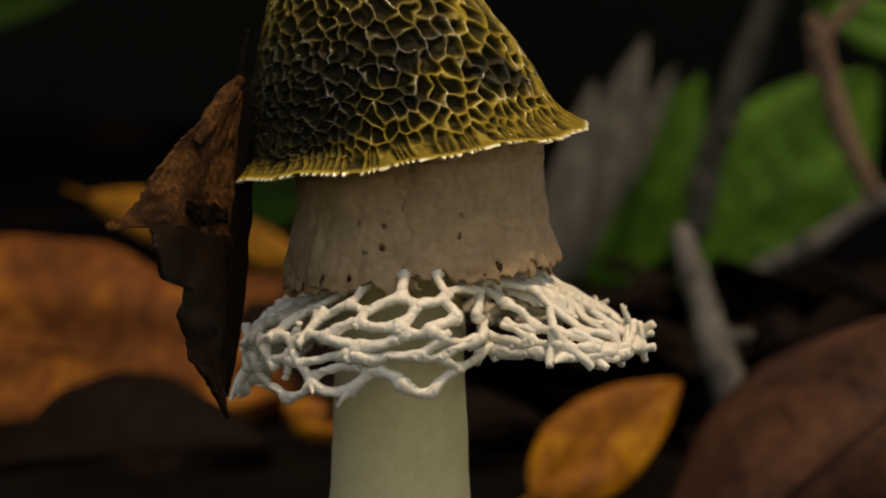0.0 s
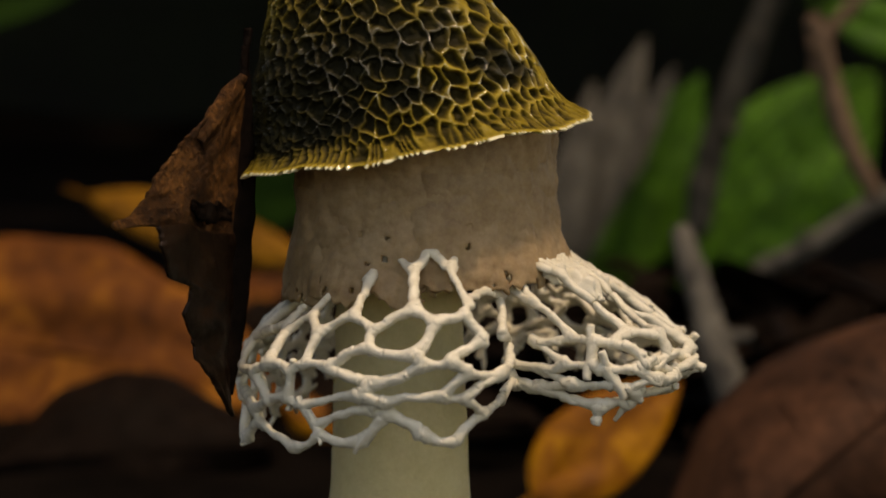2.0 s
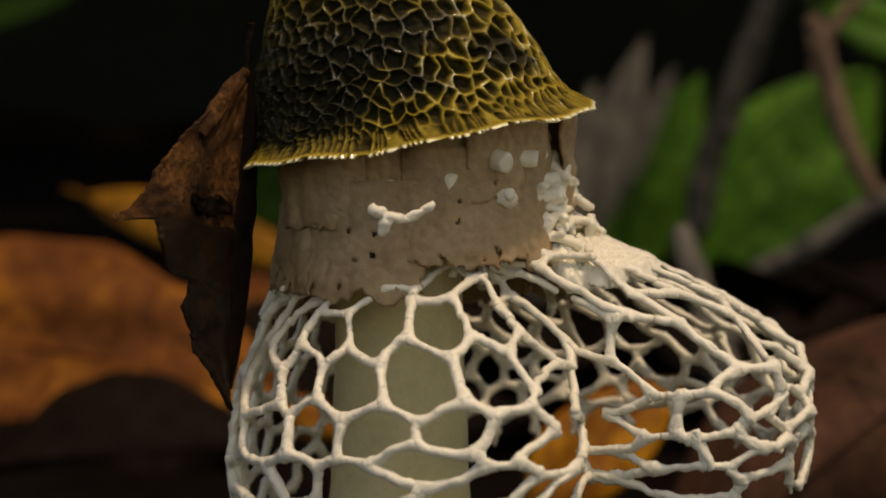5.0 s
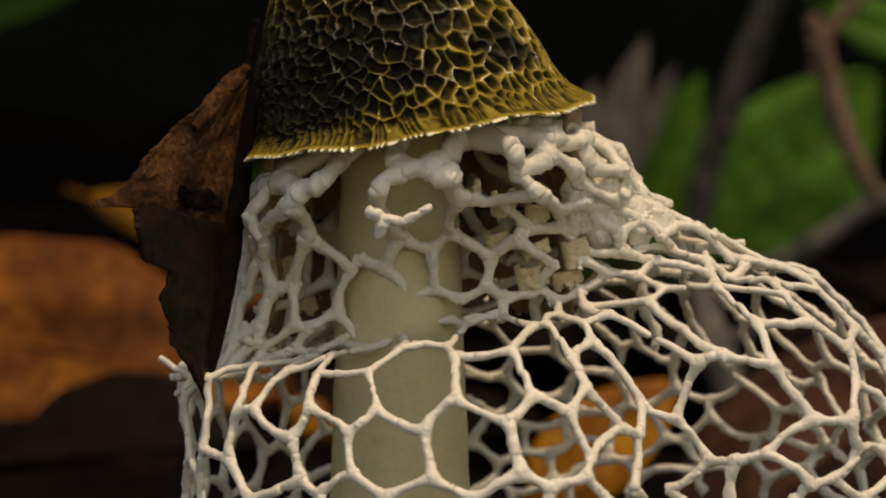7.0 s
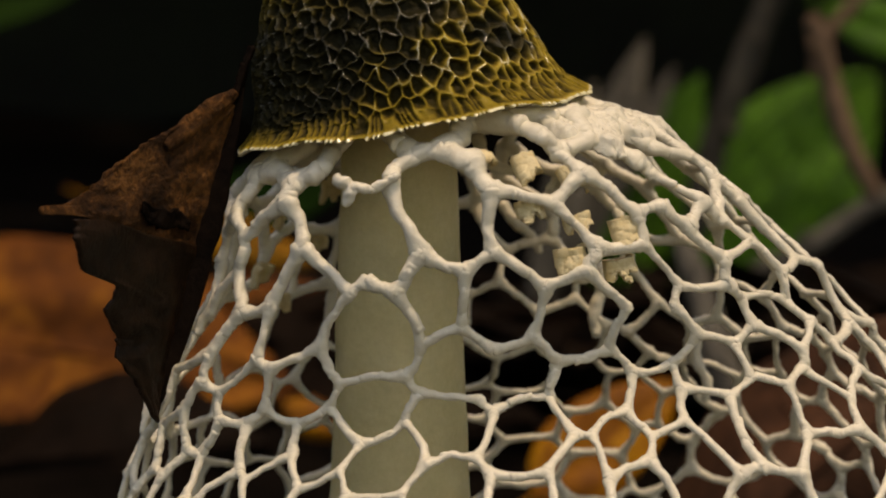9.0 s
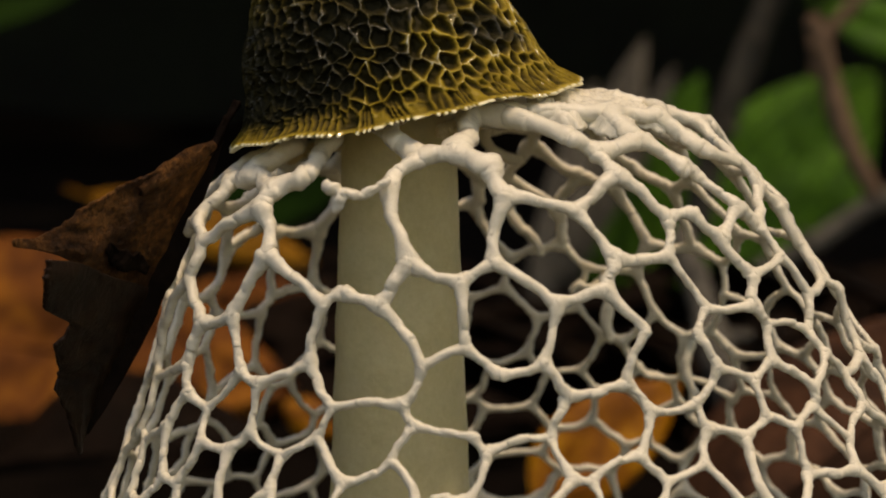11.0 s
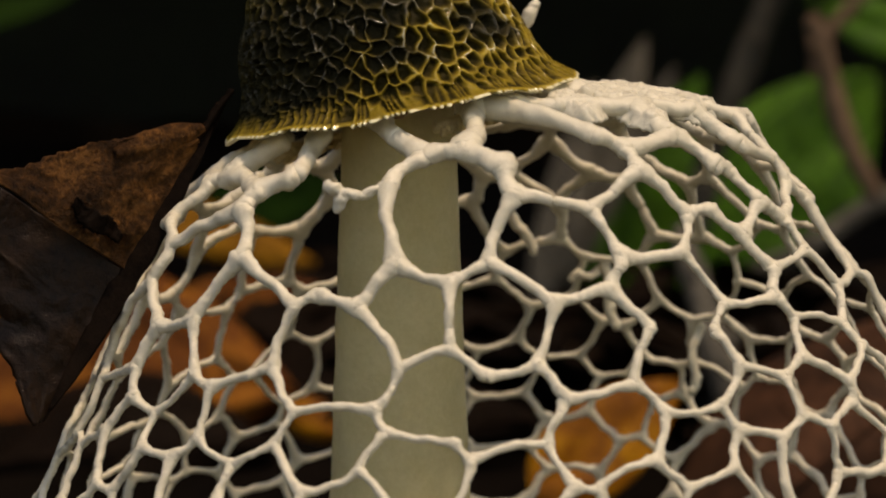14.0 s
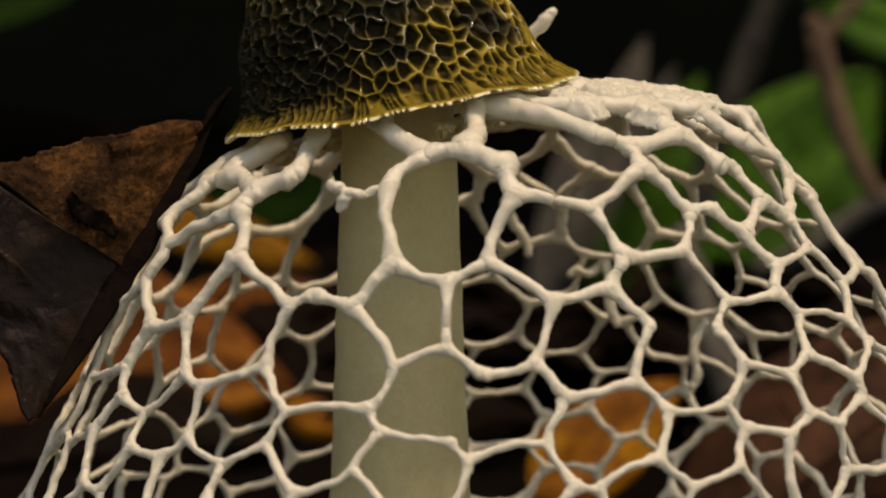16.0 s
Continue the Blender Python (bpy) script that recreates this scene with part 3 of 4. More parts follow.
def net_layout():
    """Cells of the net over its final form, spread evenly and relaxed; returns junctions (angle, row) and the strands between them."""
    lam = np.linspace(0, 7, 141)
    R = along(RADIUS, lam, 16.0) * 0.9
    Z = -veil_place(np.full_like(lam, np.pi / 2), lam, 16.0)[:, 2] / U
    s = np.concatenate([[0], np.cumsum(np.hypot(np.diff(R), np.diff(Z)))])
    rho = np.exp(np.concatenate([[0], np.cumsum(np.diff(s) / ((R[1:] + R[:-1]) / 2))]))
    to_rho = lambda l: np.interp(l, np.append(lam, 8.5), np.append(rho, rho[-1] * 1.35)) if l >= 0 else 1 + l * 0.5
    rnd = random.Random(11)
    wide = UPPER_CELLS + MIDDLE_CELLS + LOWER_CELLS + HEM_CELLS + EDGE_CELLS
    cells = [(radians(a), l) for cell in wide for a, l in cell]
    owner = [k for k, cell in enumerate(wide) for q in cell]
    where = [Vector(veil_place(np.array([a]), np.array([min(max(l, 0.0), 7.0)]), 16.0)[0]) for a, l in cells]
    for k in range(12000):
        l = rnd.uniform(0.15, 7.0)
        a = rnd.uniform(-math.pi, math.pi)
        if abs(a) < 0.85 and 0.3 < l < 4.4 or -0.46 < a < 0.70 and l > 5.4 or -0.46 < a < 0.3 and l > 4.9:
            continue
        gap = float(np.interp(l, [0, 1, 3, 4.5, 5.5, 7], [105, 112, 118, 125, 165, 175])) * U
        p = Vector(veil_place(np.array([a]), np.array([l]), 16.0)[0])
        squash = 1.0 if l < 4.6 else 1.5
        if l > 4.4 and not -0.9 < a < 0.5:
            gap *= 0.74
        if all(Vector((p.x - q.x, p.y - q.y, (p.z - q.z) * squash)).length > gap for q in where):
            cells.append((a, l))
            where.append(p)
    pts = [Vector((to_rho(l) * math.cos(a), to_rho(l) * math.sin(a))) for a, l in cells]
    real = len(pts)
    for j in range(13):
        a = 2 * math.pi * j / 13
        pts.append(Vector((0.62 * math.cos(a), 0.62 * math.sin(a))))
    out = to_rho(7.0) * 1.14
    for j in range(30):
        a = 2 * math.pi * (j + 0.4 * rnd.random()) / 30
        pts.append(Vector((out * math.cos(a), out * math.sin(a))))
    # triangles between neighbouring cell middles
    n = len(pts)
    big = out * 40
    pts += [Vector((-big, -big)), Vector((big, -big)), Vector((0, big))]

    def circle(a, b, c):
        A, B, C = pts[a], pts[b], pts[c]
        d = 2 * (A.x * (B.y - C.y) + B.x * (C.y - A.y) + C.x * (A.y - B.y))
        if abs(d) < 1e-14:
            return (0, 0, 1e18)
        a2, b2, c2 = A.length_squared, B.length_squared, C.length_squared
        x = (a2 * (B.y - C.y) + b2 * (C.y - A.y) + c2 * (A.y - B.y)) / d
        y = (a2 * (C.x - B.x) + b2 * (A.x - C.x) + c2 * (B.x - A.x)) / d
        return (x, y, (A.x - x) ** 2 + (A.y - y) ** 2)

    tris = {(n, n + 1, n + 2): circle(n, n + 1, n + 2)}
    for i in range(n):
        p = pts[i]
        bad = [t for t, c in tris.items() if (p.x - c[0]) ** 2 + (p.y - c[1]) ** 2 < c[2]]
        rim = {}
        for t in bad:
            for e in ((t[0], t[1]), (t[1], t[2]), (t[2], t[0])):
                key = (min(e), max(e))
                rim[key] = rim.get(key, 0) + 1
            del tris[t]
        for e, m in rim.items():
            if m == 1:
                t = (e[0], e[1], i)
                tris[t] = circle(*t)
    side = {}
    spots = []
    for t, c in tris.items():
        if max(t) >= n:
            continue
        # between the true circle's middle and the triangle's, so that no strand is too short
        g = (pts[t[0]] + pts[t[1]] + pts[t[2]]) / 3
        q = Vector((c[0], c[1])) * 0.45 + g * 0.55
        spots.append(q)
        for e in ((t[0], t[1]), (t[1], t[2]), (t[2], t[0])):
            side.setdefault((min(e), max(e)), []).append(len(spots) - 1)
    th = np.array([math.atan2(q.y, q.x) for q in spots])
    rq = np.array([q.length for q in spots])
    row = np.where(rq < 1, (rq - 1) * 2, np.interp(rq, np.append(rho, rho[-1] * 1.35), np.append(lam, 8.5)))
    one = lambda e: e[1] < len(owner) and owner[e[0]] == owner[e[1]]
    links = [(v[0], v[1]) for e, v in side.items() if len(v) == 2 and not one(e)]
    links = [(a, b) for a, b in links if min(row[a], row[b]) > -0.25 and max(row[a], row[b]) < 7.3]
    high = (row < 0.6) & (th > -1.7) & (th < 0.8)
    links = [(a, b) for a, b in links if not (high[a] and high[b])]
    row = np.where(high, 0.0, row)
    links = [(a, b) for a, b in links if not (max(row[a], row[b]) < 0.6 and abs(row[a] - row[b]) < 0.3 and -1.6 < th[a] < 0.75)]
    return th, np.clip(row, 0, 7.4), links


def strand_mesh(half, reach, wide, middle, seed, free):
    """Half a strand, from its junction at the origin up its z axis, webbed into its neighbours there and slightly lumpy; past half its length it runs on,
    thinner, inside its other half. wide and middle: half its width at either end."""
    ring = 12
    verts = []
    rnd = random.Random(seed // 2)
    bow = rnd.uniform(-0.17, 0.17) * half * (1 if seed % 2 else -1)
    sag = rnd.uniform(-0.08, 0.08) * half
    back = wide * 0.55
    levels = [-back, -back * 0.8, -back * 0.45] + [half * i / 18 for i in range(19)]
    past = max(reach, half + 9 * U)
    levels += [half + (past - half) * q for q in (0.45, 0.9, 1.0)]
    for i, z in enumerate(levels):
        zz = max(z, 0)
        f = min(1, zz / half)
        w = wide * (1 - f) + middle * f
        web = math.exp(-(zz / (1.6 * wide)) ** 1.3) * (1 - f * f) if z > 0 else 1.0
        cap = math.sqrt(max(0.02, 1 - (max(0.0, -z) / (back * 1.02)) ** 2))
        grip = min(1.0, 0.45 + 0.55 * max(0, z) / (0.85 * wide))
        a = w * (0.94 + 0.85 * web * grip) * cap
        b = w * (0.92 + 0.10 * web) * cap
        if free:
            k = max(0.4, 1 - 0.5 * f ** 3)
            a, b = a * k, b * k
        if z > half:
            k = (0.985, 0.93, 0.4)[i - len(levels) + 3]
            a, b = a * k, b * k
        hand = 1 if seed % 2 else -1
        zc = (z - half) * hand / middle
        rise = min(1.0, zz / (0.6 * half))
        rise = rise * rise * (3 - 2 * rise)
        wave = hand * middle * 0.6 * noise.noise(Vector((seed // 2 * 1.9, zc * 0.24, 2))) * rise
        wave2 = middle * 0.5 * noise.noise(Vector((seed // 2 * 1.9, zc * 0.24, 7))) * rise
        s = math.sin(math.pi * 0.5 * zz / half)
        for j in range(ring):
            q = 2 * math.pi * j / ring
            d = Vector((math.cos(q) * 0.8 * hand, math.sin(q) * 0.8, zc * 0.45)) + Vector((seed // 2 * 3.7, 0, 0))
            k = 1 + 0.22 * noise.noise(d) + 0.18 * noise.noise(d * 2.3) + 0.08 * noise.noise(d * 4.6)
            verts.append((a * math.cos(q) * k + bow * s + wave, b * math.sin(q) * k + sag * s + wave2, z))
    rows = len(levels)
    faces = grid_faces(rows, ring) + [tuple(range(ring - 1, -1, -1)), tuple((rows - 1) * ring + j for j in range(ring))]
    me = bpy.data.meshes.new("strand")
    me.from_pydata(verts, [], faces)
    return me


GIRTH_ROWS, GIRTH = [0, 0.8, 1.6, 3, 5, 5.5, 7], [20, 15.5, 11, 7.6, 7.0, 8.2, 8.2]
MOMENTS = [0.0, 1.2, 2.2, 3.1, 4.0, 5.2, 6.4, 7.2, 8.0, 9.0, 10.2, 11.5, 12.4, 13.5, 16.0]


def veil():
    """Builds the strands and works out their poses; returns (strand, rows) pairs."""
    home = new("veil")
    home.parent = mushroom
    tagged(home, "white lacy net veil spreading out from under the cap")
    th, row, links = net_layout()
    rnd = np.random.default_rng(8)
    shake = rnd.normal(0, 1, (len(th), 3))
    lay = np.clip(row, 0, 7)
    weight = np.interp(lay, range(8), CRUMPLE_ROW) * (0.3 + 0.7 * np.clip((np.sin(th) - 0.1) / 0.4, 0, 1))
    over = np.maximum(row - 7, 0)
    spots, ups = [], []
    for t in MOMENTS:
        P = veil_place(th, lay, t)
        P2 = veil_place(th, np.minimum(lay + 0.05, 7), t) - veil_place(th, np.maximum(lay - 0.05, 0), t)
        P3 = veil_place(th + 0.02, lay, t) - veil_place(th - 0.02, lay, t)
        N = np.cross(P3, -P2)
        N /= np.linalg.norm(N, axis=1)[:, None] + 1e-12
        down = P2 / (np.linalg.norm(P2, axis=1)[:, None] + 1e-12)
        amp = (np.interp(t, TIMES, CRUMPLE) * weight)[:, None] * U
        P = P + shake * amp * np.array([16, 12, 12]) + down * (over * 130 * U)[:, None]
        # uneven hang of the strands
        P = P + N * (3.5 * U * shake[:, :1])
        spots.append(P)
        ups.append(N)
    last, done = spots[-1], []
    for k, (a, b) in enumerate(links):
        for p, q in ((a, b), (b, a)):
            full = Vector(last[q] - last[p]).length
            girth = [float(np.interp(row[n], GIRTH_ROWS, GIRTH)) * U * (0.82 + 0.36 * ((n * 7919) % 100) / 100) for n in (p, q)]
            free = row[q] > 6.98
            half = full * (0.8 if free else 0.5)
            most = max(Vector(P[q] - P[p]).length for P in spots)
            reach = min(0.5 * most, 0.85 * full) if not free else half
            lean = (0.8 + 0.3 * ((k * 4241) % 100) / 100)
            ob = part_mesh("strand", strand_mesh(half, reach, girth[0], (girth[0] + girth[1]) / 2 * lean, k * 2 + (p < q), free), VEIL, home)
            rows, before = [], None
            for P, N, t in reversed(list(zip(spots, ups, MOMENTS))):
                z = Vector(P[q] - P[p])
                if z.length < 1e-7:
                    z = Vector((0, 0, -1))
                z.normalize()
                y = Vector(N[p] + N[q])
                y = (y - z * y.dot(z))
                y = y.normalized() if y.length > 0.05 else z.orthogonal().normalized()
                x = y.cross(z)
                turn = Matrix((x, y, z)).transposed().to_quaternion()
                if before is not None:
                    if turn.dot(before) < 0:
                        turn.negate()
                    angle = 2 * math.acos(min(1, abs(turn.dot(before))))
                    if angle > radians(78):
                        turn = before.slerp(turn, radians(78) / angle)
                before = turn
                rows.append((t, Matrix.Translation(Vector(P[p])) @ turn.to_matrix().to_4x4()))
            done.append((ob, rows[::-1]))
    return done + folds(home) + webs(home) + scraps(home) + curl(home)


def fold_mesh(wide, tall, bend, seed, rough=1.0, fine=0.25, sink=14):
    """A crumpled patch of soft tissue, bent round the stem. rough and fine: its broad and small wrinkles; sink: how far its edges turn in."""
    def surface(u, v):
        x, z = (u - 0.5) * wide, (0.5 - v) * tall
        x += 7 * noise.noise(Vector((u * 5, v * 5, seed * 3.1)))
        z += 9 * noise.noise(Vector((u * 5, v * 5, seed * 3.1 + 9)))
        edge = min(u, 1 - u, v, 1 - v)
        p, q = 2 * u - 1, 2 * v - 1
        x, z = x * math.sqrt(1 - 0.42 * q * q), z * math.sqrt(1 - 0.42 * p * p)
        y = -7 * noise.noise(Vector((x * 0.035, z * 0.05, seed))) - 3 * noise.noise(Vector((x * 0.10, z * 0.13, seed)))
        crease = 1 - abs(noise.noise(Vector((x * 0.075, z * 0.075, seed + 5)))) * 2.2
        y = y * rough - fine * (16 * max(0, crease) + 7 * noise.noise(Vector((x * 0.21, z * 0.21, seed))))
        return (x * U, (x * x / (2 * bend) + y + sink * max(0, 0.16 - edge) / 0.16) * U, z * U)
    return sheet_mesh("fold", surface, 40, 38, 0.0005)


def tissue_mesh(name, radius, arc, tall, seed, torn, flare):
    """A curved panel of soft tissue round the stem, wrinkled, with a ragged lower edge and small tears. The origin lies in its middle, its face towards -y."""
    nu, nv = 56, 40
    verts, faces = [], []
    for j in range(nv):
        v = j / (nv - 1)
        for i in range(nu):
            a = (i / (nu - 1) - 0.5) * arc
            q = Vector((a * radius * 0.03, v * tall * 0.03, seed * 5.3))
            r = radius + 9 * noise.noise(q * 0.6) + 3.5 * noise.noise(q * 2.2) + 1.4 * noise.noise(q * 6.5)
            r -= 10 * max(0.0, abs(a) / arc - 0.40) / 0.10
            r += flare * v * v
            drop = v * tall + v * v * (16 * noise.noise(Vector((a * 5, 0, seed))) + 9 * noise.noise(Vector((a * 19, 3, seed))))
            verts.append((math.sin(a) * r * U, (radius - math.cos(a) * r) * U, (tall / 2 - drop) * U))
    for f in grid_faces(nv, nu, False):
        v = (f[0] // nu) / (nv - 1)
        mid = sum((Vector(verts[k]) for k in f), Vector()) / 4 / U
        side = abs((f[0] % nu + 0.5) / (nu - 1) - 0.5)
        if noise.noise(mid * 0.045 + Vector((seed * 3.3, 0, 0))) < 0.80 - torn * v ** 3 - 9 * max(0, side - 0.40 - 0.10 * (1 - v)):
            faces.append(f)
    me = bpy.data.meshes.new(name)
    me.from_pydata(verts, [], faces)
    return me


def folds(home):
    """The tissue between stem and net: packed under the cap at first, then drawn up into the bell; its lower front lies on the stem longest."""
    done = []
    for tier in range(2):
        for j in range(7):
            a = 2 * math.pi * (j + 0.5 * tier) / 7 - 2 * math.pi * 3 / 7
            a = (a + math.pi) % (2 * math.pi) - math.pi
            near = 1 / (1 + math.exp((abs(a) - 1.25 - 0.75 * tier) * 8))
            ob = part_mesh("fold", tissue_mesh("fold", 212 + 5 * (j % 2), 1.12, 168 if tier == 0 else 196, j + 7 * tier, 0.15 + 0.4 * tier, 30 * tier), FOLD, home,
                           "tan wrinkled sheet of veil tissue")
            thick = ob.modifiers.new("thickness", "SOLIDIFY")
            thick.thickness = 0.0004
            go = 7.2 - 2.9 * near + 0.1 * (j % 3) + 0.2 * tier
            rows = []
            for t in (0.0, 2.0, 4.0, 5.2, 6.4, 7.2, 8.0, 9.0, 10.0, 11.5, 16.0):
                k = min(1, max(0, (t - go) / 1.7))
                k = k * k * (3 - 2 * k)
                rise = float(np.interp(t, [0, 4, 9, 16], [0, 24, 58, 82]))
                b = 345 - rise if tier == 0 else 416 - 0.9 * rise + 14 * t - 30 * near
                R = float(np.interp(t, [0, 4], [206 + 4 * tier, 240 - 6 * tier]))
                if tier:
                    held = float(np.interp(t, [4, 6.4, 8], [0, 1, 1]))
                    b += held * 30
                b = b * (1 - k) + k * (165 - rise)
                R = R * (1 - k) + 150 * k
                tilt = 0.10 * R * math.sin(a)
                mid = float(np.interp(t, [0, 4, 6.4], [744, 764, 745 - 30 * near]))
                mid += float(np.interp(t, [4, 6.4], [0, 34])) * math.sin(a)
                c = spot(mid * (1 - k) + 715 * k, b)
                rows.append((t, Matrix.Translation((c.x + R * U * math.sin(a), -R * U * math.cos(a), c.z + tilt * U)) @ pose(0, 0, 0, 0, 0, math.degrees(a))))
            done.append((ob, rows))
    return done


def cling(th, times, lams, depth):
    """Rows for a piece that lies on the net at angle th, sliding over its rows; depth: units by which it lies inside, at 4, 9 and 16 s."""
    rows = []
    for t in MOMENTS:
        lam = float(np.interp(t, times, lams))
        q = lambda a, b: Vector(veil_place(np.array([a]), np.array([b]), t)[0])
        x = (q(th + 0.05, lam) - q(th - 0.05, lam)).normalized()
        z = (q(th, max(lam - 0.15, 0)) - q(th, lam + 0.15)).normalized()
        z = (z - x * z.dot(x)).normalized()
        p = q(th, lam) + x.cross(z) * float(np.interp(t, [4, 9, 16], depth)) * U
        rows.append((t, Matrix.Translation(p) @ Matrix((x, z.cross(x), z)).transposed().to_4x4()))
    return rows


def webs(home):
    """Crumpled skin of the veil over its right shoulder, beside the cap."""
    done = []
    for k in range(16):
        th, top = 0.78 + 0.095 * k, (0.45, 0.72, 0.56)[k % 3]
        ob = part_mesh("web", fold_mesh(62, 128, 240, 60 + k, 0.5, 0.32, 24), VEIL, home)
        done.append((ob, cling(th, [0, 4, 6.4, 8, 9.5], [5.1 + 0.5 * top, 5.1 + 0.5 * top, 2.2 + top, 0.7 + top, top], (0, 2, 9))))
    return done


def scraps(home):
    """Torn yellowish scraps of tissue that cling to the inner net while it unfolds, and are drawn up under the cap."""
    done = []
    for k in range(16):
        right = k < 8
        th = 0.22 + 0.05 * k if right else -2.85 + 0.11 * (k - 8)
        low = 1.3 + 2.4 * ((k * 3) % 8) / 8 if right else 1.4 + 2.2 * ((k * 3) % 8) / 8
        mesh = tissue_mesh("scrap", 60, 0.40 + 0.15 * (k % 3), 28 + 8 * (k % 4), 40 + k, 1.0, 6)
        ob = part_mesh("scrap", mesh, CREAM, home, "torn yellowish scrap of veil tissue")
        ob.modifiers.new("thickness", "SOLIDIFY").thickness = 0.0006
        done.append((ob, cling(th, [0, 4, 6.4, 8, 9, 10.2, 11.5], [4.4, 4.5, low + 0.3, low, low * 0.75, 0.5, 0.1], (-10, -14, -34))))
    return done


def curl(home):
    """A loose strand that springs up behind the cap."""
    line = [(0, 0, -70 * U), (-16 * U, 0, -40 * U), (-18 * U, 0, -12 * U), (4 * U, 0, 26 * U), (14 * U, 0, 44 * U)]
    ob = part_mesh("strand", tube_mesh("strand", line, [9 * U, 12 * U, 11 * U, 13 * U, 9 * U], 10, 0.3, 4), VEIL, home)
    rows = [(t, Matrix.Translation(spot(a, b, 0.010)) @ pose(0, 0, 0, 0, r, 0)) for t, a, b, r in
            [(0.0, 850, 300, -50), (9.0, 860, 260, -50), (12.0, 885, 190, -45), (12.6, 902, 120, -30), (13.1, 915, 72, -12), (13.5, 926, 54, -4), (14.0, 934, 50, 0),
             (15.0, 948, 52, 4), (16.0, 956, 60, 12)]]
    # a torn end with three short arms, hanging before the stem
    star = bmesh.new()
    for k, (arm, size) in enumerate([((-22, 4, 14), 11), ((-9, 0, -22), 10), ((34, 8, -2), 8), ((72, 14, 20), 7)]):
        root = (34, 8, -2) if k == 3 else (0, 0, 0)
        line = [Vector(root) * U, (Vector(root) + (Vector(arm) - Vector(root)) * 0.6) * U, Vector(arm) * U]
        star.from_mesh(tube_mesh("torn_end", line, [(11 if k < 3 else 8) * U, size * U, size * 0.9 * U], 12, 0.6, k))
    torn = part("torn_end", star, VEIL, home)
    path = [(0.0, 668, 215, -0.0120), (2.4, 670, 240, -0.0130), (2.8, 671, 300, -0.0165), (3.1, 671, 338, -0.0185), (3.5, 672, 352, -0.0187), (4.2, 678, 376, -0.0187), (5.2, 686, 386, -0.0190),
            (6.4, 686, 389, -0.0190), (7.0, 680, 390, -0.0195), (8.0, 651, 368, -0.0200), (9.0, 623, 333, -0.0210), (11.5, 604, 345, -0.0240), (16.0, 612, 343, -0.0240)]
    done = [(torn, [(t, Matrix.Translation(spot(a, b, y))) for t, a, b, y in path])]
    # torn strands that dangle from the far side of the net
    for k, (th, lam, line, size) in enumerate([
            (2.72, 3.0, [(0, 0, 6), (6, -4, -40), (-4, -8, -80), (4, -10, -120)], 12),
            (2.74, 3.02, [(0, 0, 0), (-22, -6, -12), (-46, -8, -2), (-60, -8, -10)], 9),
            (2.98, 1.9, [(0, 0, 6), (16, -8, -30), (40, -14, -60), (54, -16, -92)], 11),
            (2.5, 4.2, [(0, 0, 6), (-10, -6, -50), (6, -10, -100), (0, -10, -130)], 10)]):
        torn = part_mesh("torn_end", tube_mesh("torn_end", [Vector(p) * U for p in line], [size * U] * 3 + [size * 0.8 * U], 10, 0.45, k + 20), VEIL, home)
        done.append((torn, [(t, Matrix.Translation(Vector(veil_place(np.array([th]), np.array([lam]), t)[0])) @ pose(0, 0, 0, 0, 10 * math.sin(t * 0.3 + k), 0)) for t in MOMENTS]))
    return [(ob, rows)] + done


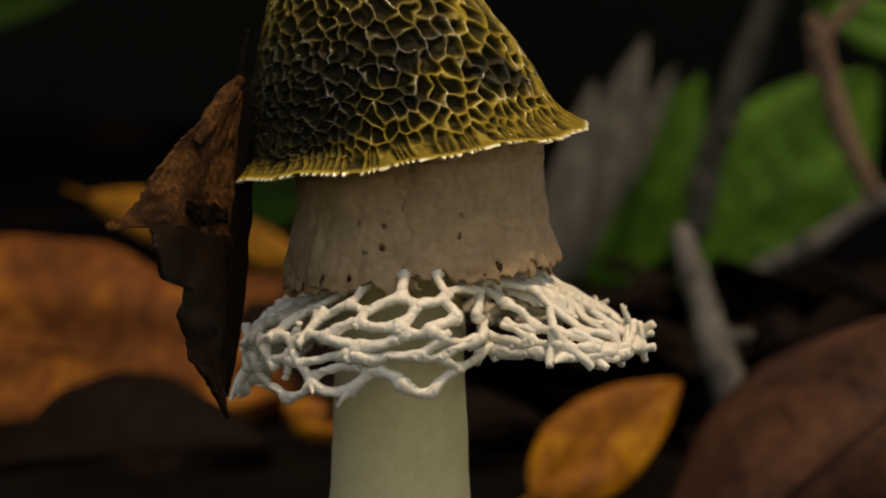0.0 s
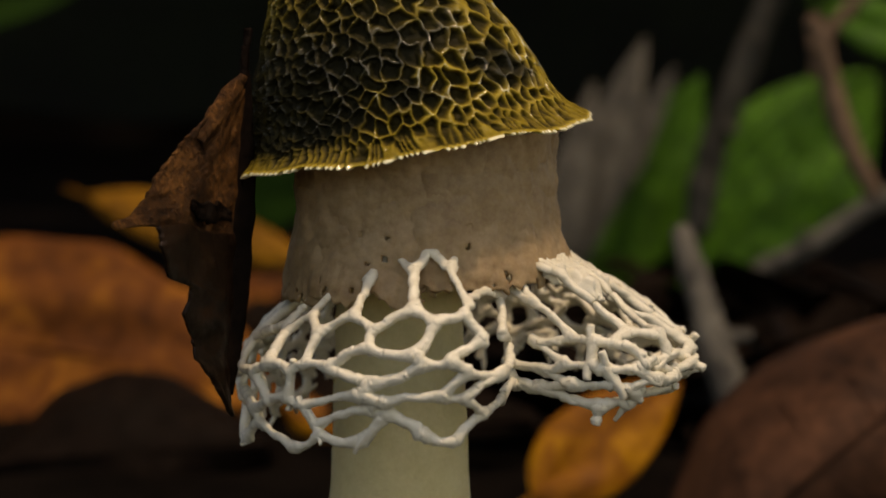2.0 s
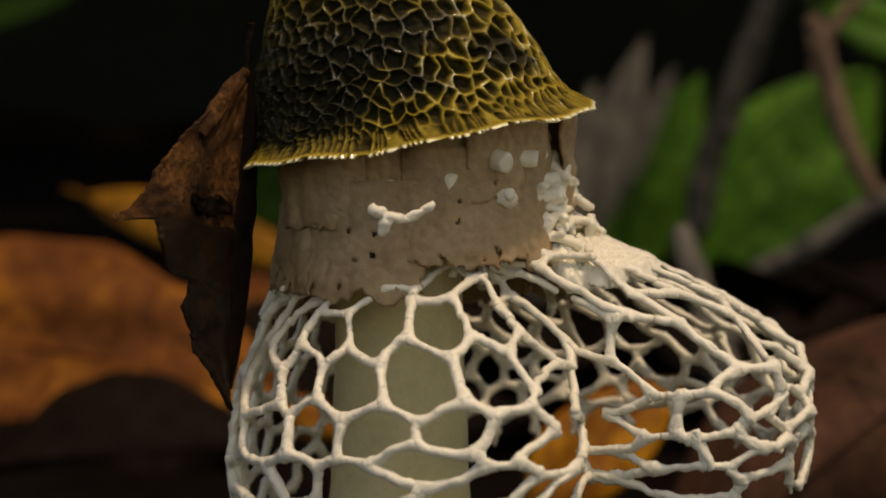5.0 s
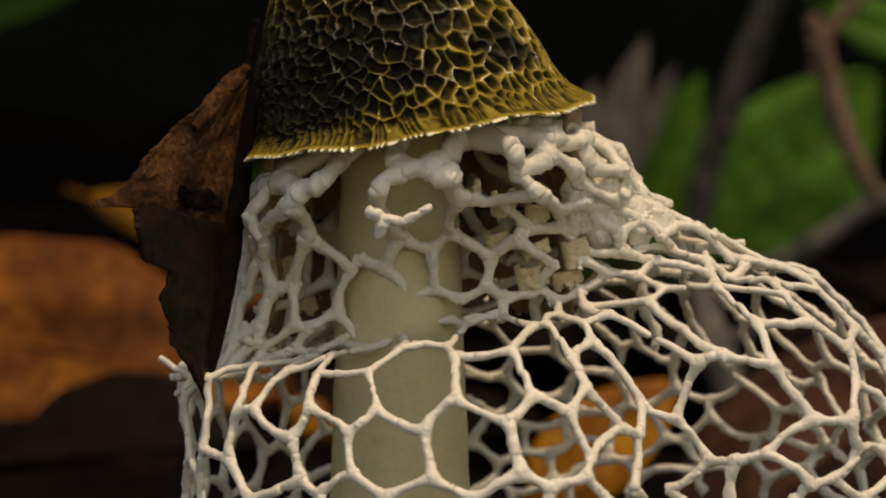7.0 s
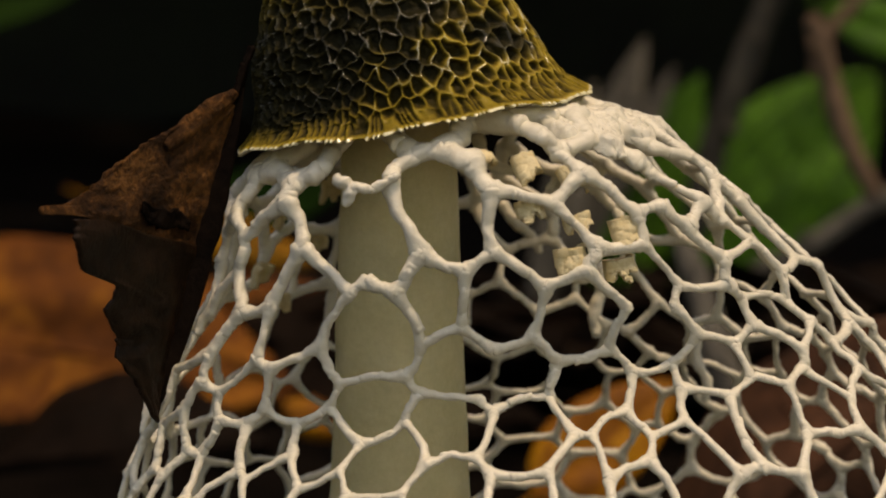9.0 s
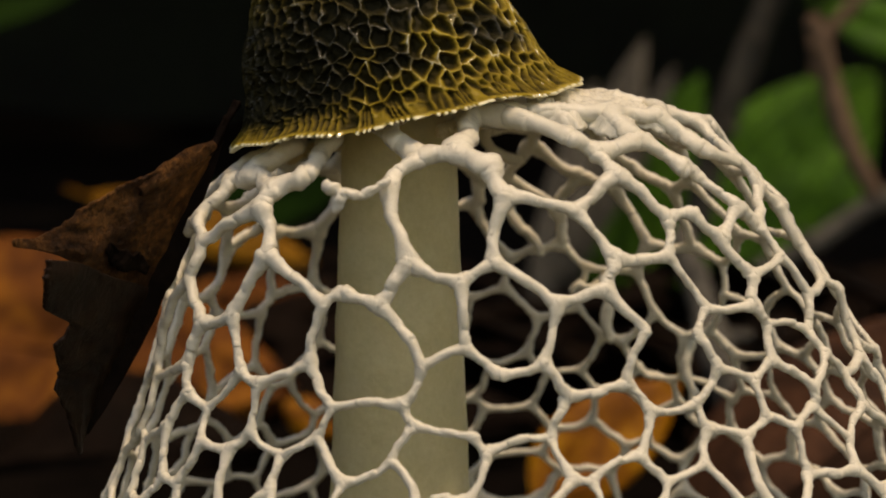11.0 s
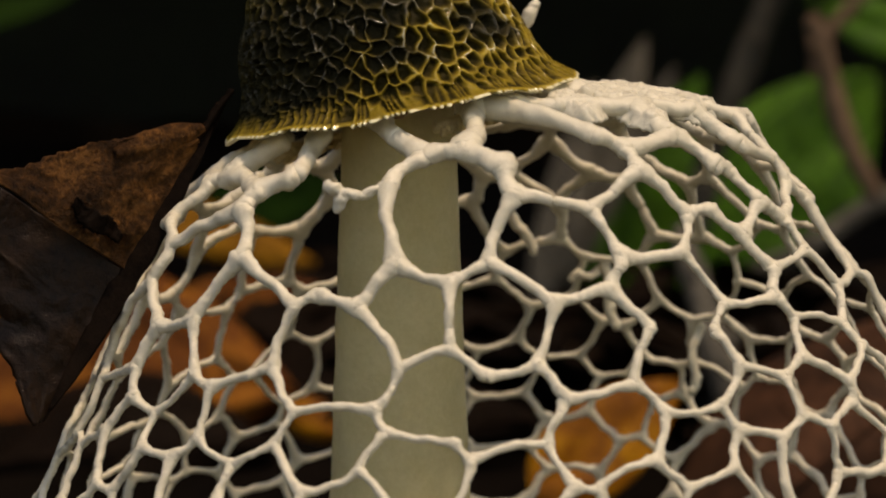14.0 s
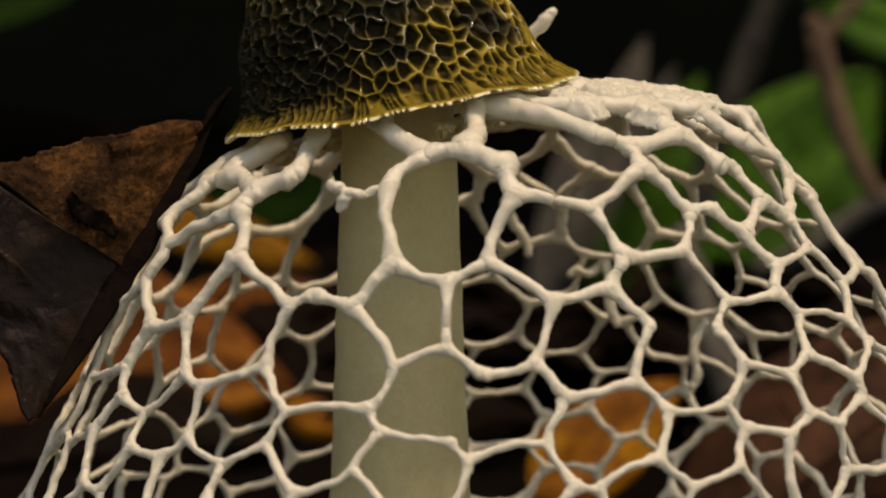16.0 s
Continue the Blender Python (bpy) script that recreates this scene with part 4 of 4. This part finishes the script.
# ---- the dead leaf that the veil pushes aside ----
def dead_leaf():
    home = new("dead_leaf")
    tagged(home, "torn wet brown dead leaf leaning on the mushroom cap", "leaf")
    down = [-91, -40, 0, 30, 60, 120, 200, 240, 247, 258, 300, 345, 358, 380, 400, 440, 475, 520, 565]
    out = [3, 12, 20, 38, 100, 172, 240, 290, 298, 345, 335, 300, 200, 190, 205, 145, 140, 70, 8]

    def blade(first, last, u, v):
        d = first + u * (last - first)
        rag = 9 * noise.noise(Vector((d * 0.03, 0, 0))) + 7 * noise.noise(Vector((d * 0.10, 0, 3))) + 4 * noise.noise(Vector((d * 0.31, 0, 3)))
        w = np.interp(d, down, out) + rag * v ** 4
        w = max(w, 3.0)
        x = -w * v
        y = -10 * math.sin(v * 3.0) - 16 * noise.noise(Vector((d * 0.008, v * 2.2, 5))) * v - 5 * noise.noise(Vector((d * 0.03, v * 6, 2)))
        z = -d - 22 * v * noise.noise(Vector((d * 0.01, v * 2, 9)))
        return (x * U, y * U, z * U)

    part_mesh("blade", sheet_mesh("blade", lambda u, v: blade(18, 272, u, v), 110, 34, 0.00035), DEAD, home)
    part_mesh("stalk_end", sheet_mesh("stalk_end", lambda u, v: blade(-91, 24, u, v), 30, 8, 0.0003), DEAD_DARK, home, "dark narrow stalk end of the blade")
    tip = part_mesh("wet_tip", sheet_mesh("wet_tip", lambda u, v: blade(265, 565, u, v), 90, 28, 0.0003), DEAD_WET, home, "black wet lower end of the blade")

    def back(u, v):
        d = -20 + u * 560
        w = (46 + 10 * noise.noise(Vector((d * 0.02, 3, 0)))) * math.sin(math.pi * (0.02 + 0.96 * u)) ** 0.8
        return (w * (v - 0.45) * U * 0.75, (-w * (v - 0.45) * 0.65 - 8) * U, -d * U)

    part_mesh("folded_half", sheet_mesh("folded_half", back, 70, 10, 0.00035), DEAD_DARK, home, "dark folded-back half of the blade")
    line = [(0.3 * (i % 2) * 8 * U, -4 * U, (70 - i * 70) * U) for i in range(10)]
    part_mesh("midrib", tube_mesh("midrib", line, [4 * U, 6 * U, 7 * U, 7 * U, 7 * U, 7 * U, 6 * U, 5 * U, 4 * U, 2 * U], 8, 0.5), DEAD_DARK, home, "dark wet midrib")

    def flake(u, v):
        jag = 7 * noise.noise(Vector((u * 5, v * 2, 4))) + 3 * noise.noise(Vector((u * 17, v * 3, 1)))
        wide = 50 * math.sin(math.pi * (0.06 + 0.88 * u)) ** 0.7
        x, z = -14 - 118 * u, 6 - 122 * u
        s = (v - 0.5) * wide + jag * (v - 0.5)
        return ((x - 0.75 * s) * U, (-7 - 9 * math.sin(math.pi * v) + 0.5 * jag) * U, (z + 0.6 * s) * U)

    part_mesh("flake", sheet_mesh("flake", flake, 40, 10, 0.0003), DEAD, home, "curled flake")

    def scar(u, v):
        jag = 16 * noise.noise(Vector((u * 7, v * 2, 8))) + 9 * noise.noise(Vector((u * 19, v * 3, 8)))
        wide = (34 + jag) * math.sin(math.pi * (0.08 + 0.84 * u)) ** 0.5
        return ((-52 - 104 * u) * U, (-24 + 6 * math.sin(9 * u) + 0.4 * jag) * U, (-235 + 10 * u + wide * (v - 0.5) + 5 * math.sin(7 * u)) * U)

    part_mesh("torn_flap", sheet_mesh("torn_flap", scar, 40, 8, 0.0003), DEAD_DARK, home, "small black torn flap")
    return home, tip


TIP_ROWS = [(0.0, 13), (9.0, 13), (11.4, 12), (13.4, -18), (16.0, -26)]      # the limp tip swings open
LEAF_ROWS = [(0.0, 426, 148, 3.2, 60, 6), (2.0, 430, 145, 2.8, 61, 6), (4.0, 434, 141, 2.2, 61, 6), (5.2, 435, 133, 3.8, 60, 6),
             (6.4, 435, 126, 5.6, 59, 6), (7.0, 438, 128, 7.5, 56, 6), (8.0, 430, 148, 11, 50, 6), (9.0, 419, 173, 14.5, 46, 5),
             (10.2, 396, 225, 20, 48, 5), (11.4, 372, 270, 26.3, 54, 4), (12.5, 368, 262, 27, 46, 8), (13.4, 364, 245, 28.4, 36, 12),
             (14.5, 362, 238, 29.3, 28, 16), (16.0, 360, 236, 29.5, 26, 16)]
CAP_ROWS = [(0.0, 727, 272, 8.5), (3.5, 738, 250, 9.6), (5.2, 740, 240, 9.6), (7.0, 740, 230, 9.4), (9.0, 734, 214, 9.8), (10.2, 724, 207, 10.2),
            (11.5, 716, 202, 10.6), (13.0, 712, 196, 10.4), (16.0, 711, 190, 10.0)]

forest_backdrop()
added_canopy()
ground()
litter()
surroundings()
stem()
bell = cap()
dead, dead_tip = dead_leaf()
strands = veil()


def motions():
    walk(bell, [(t, Matrix.Translation(spot(a, b)) @ pose(0, 0, 0, 1.0, -r, 0)) for t, a, b, r in CAP_ROWS])
    walk(dead, [(t, Matrix.Translation(spot(a, b, -0.004)) @ pose(0, 0, 0, 0, r, 0) @ pose(0, 0, 0, -k, 0, 0) @ pose(0, 0, 0, 0, 0, w)) for t, a, b, r, w, k in LEAF_ROWS])
    walk(dead_tip, [(t, pose(0, 0, 0, 0, 0, w)) for t, w in TIP_ROWS])
    for ob, rows in strands:
        walk(ob, rows)


motions()
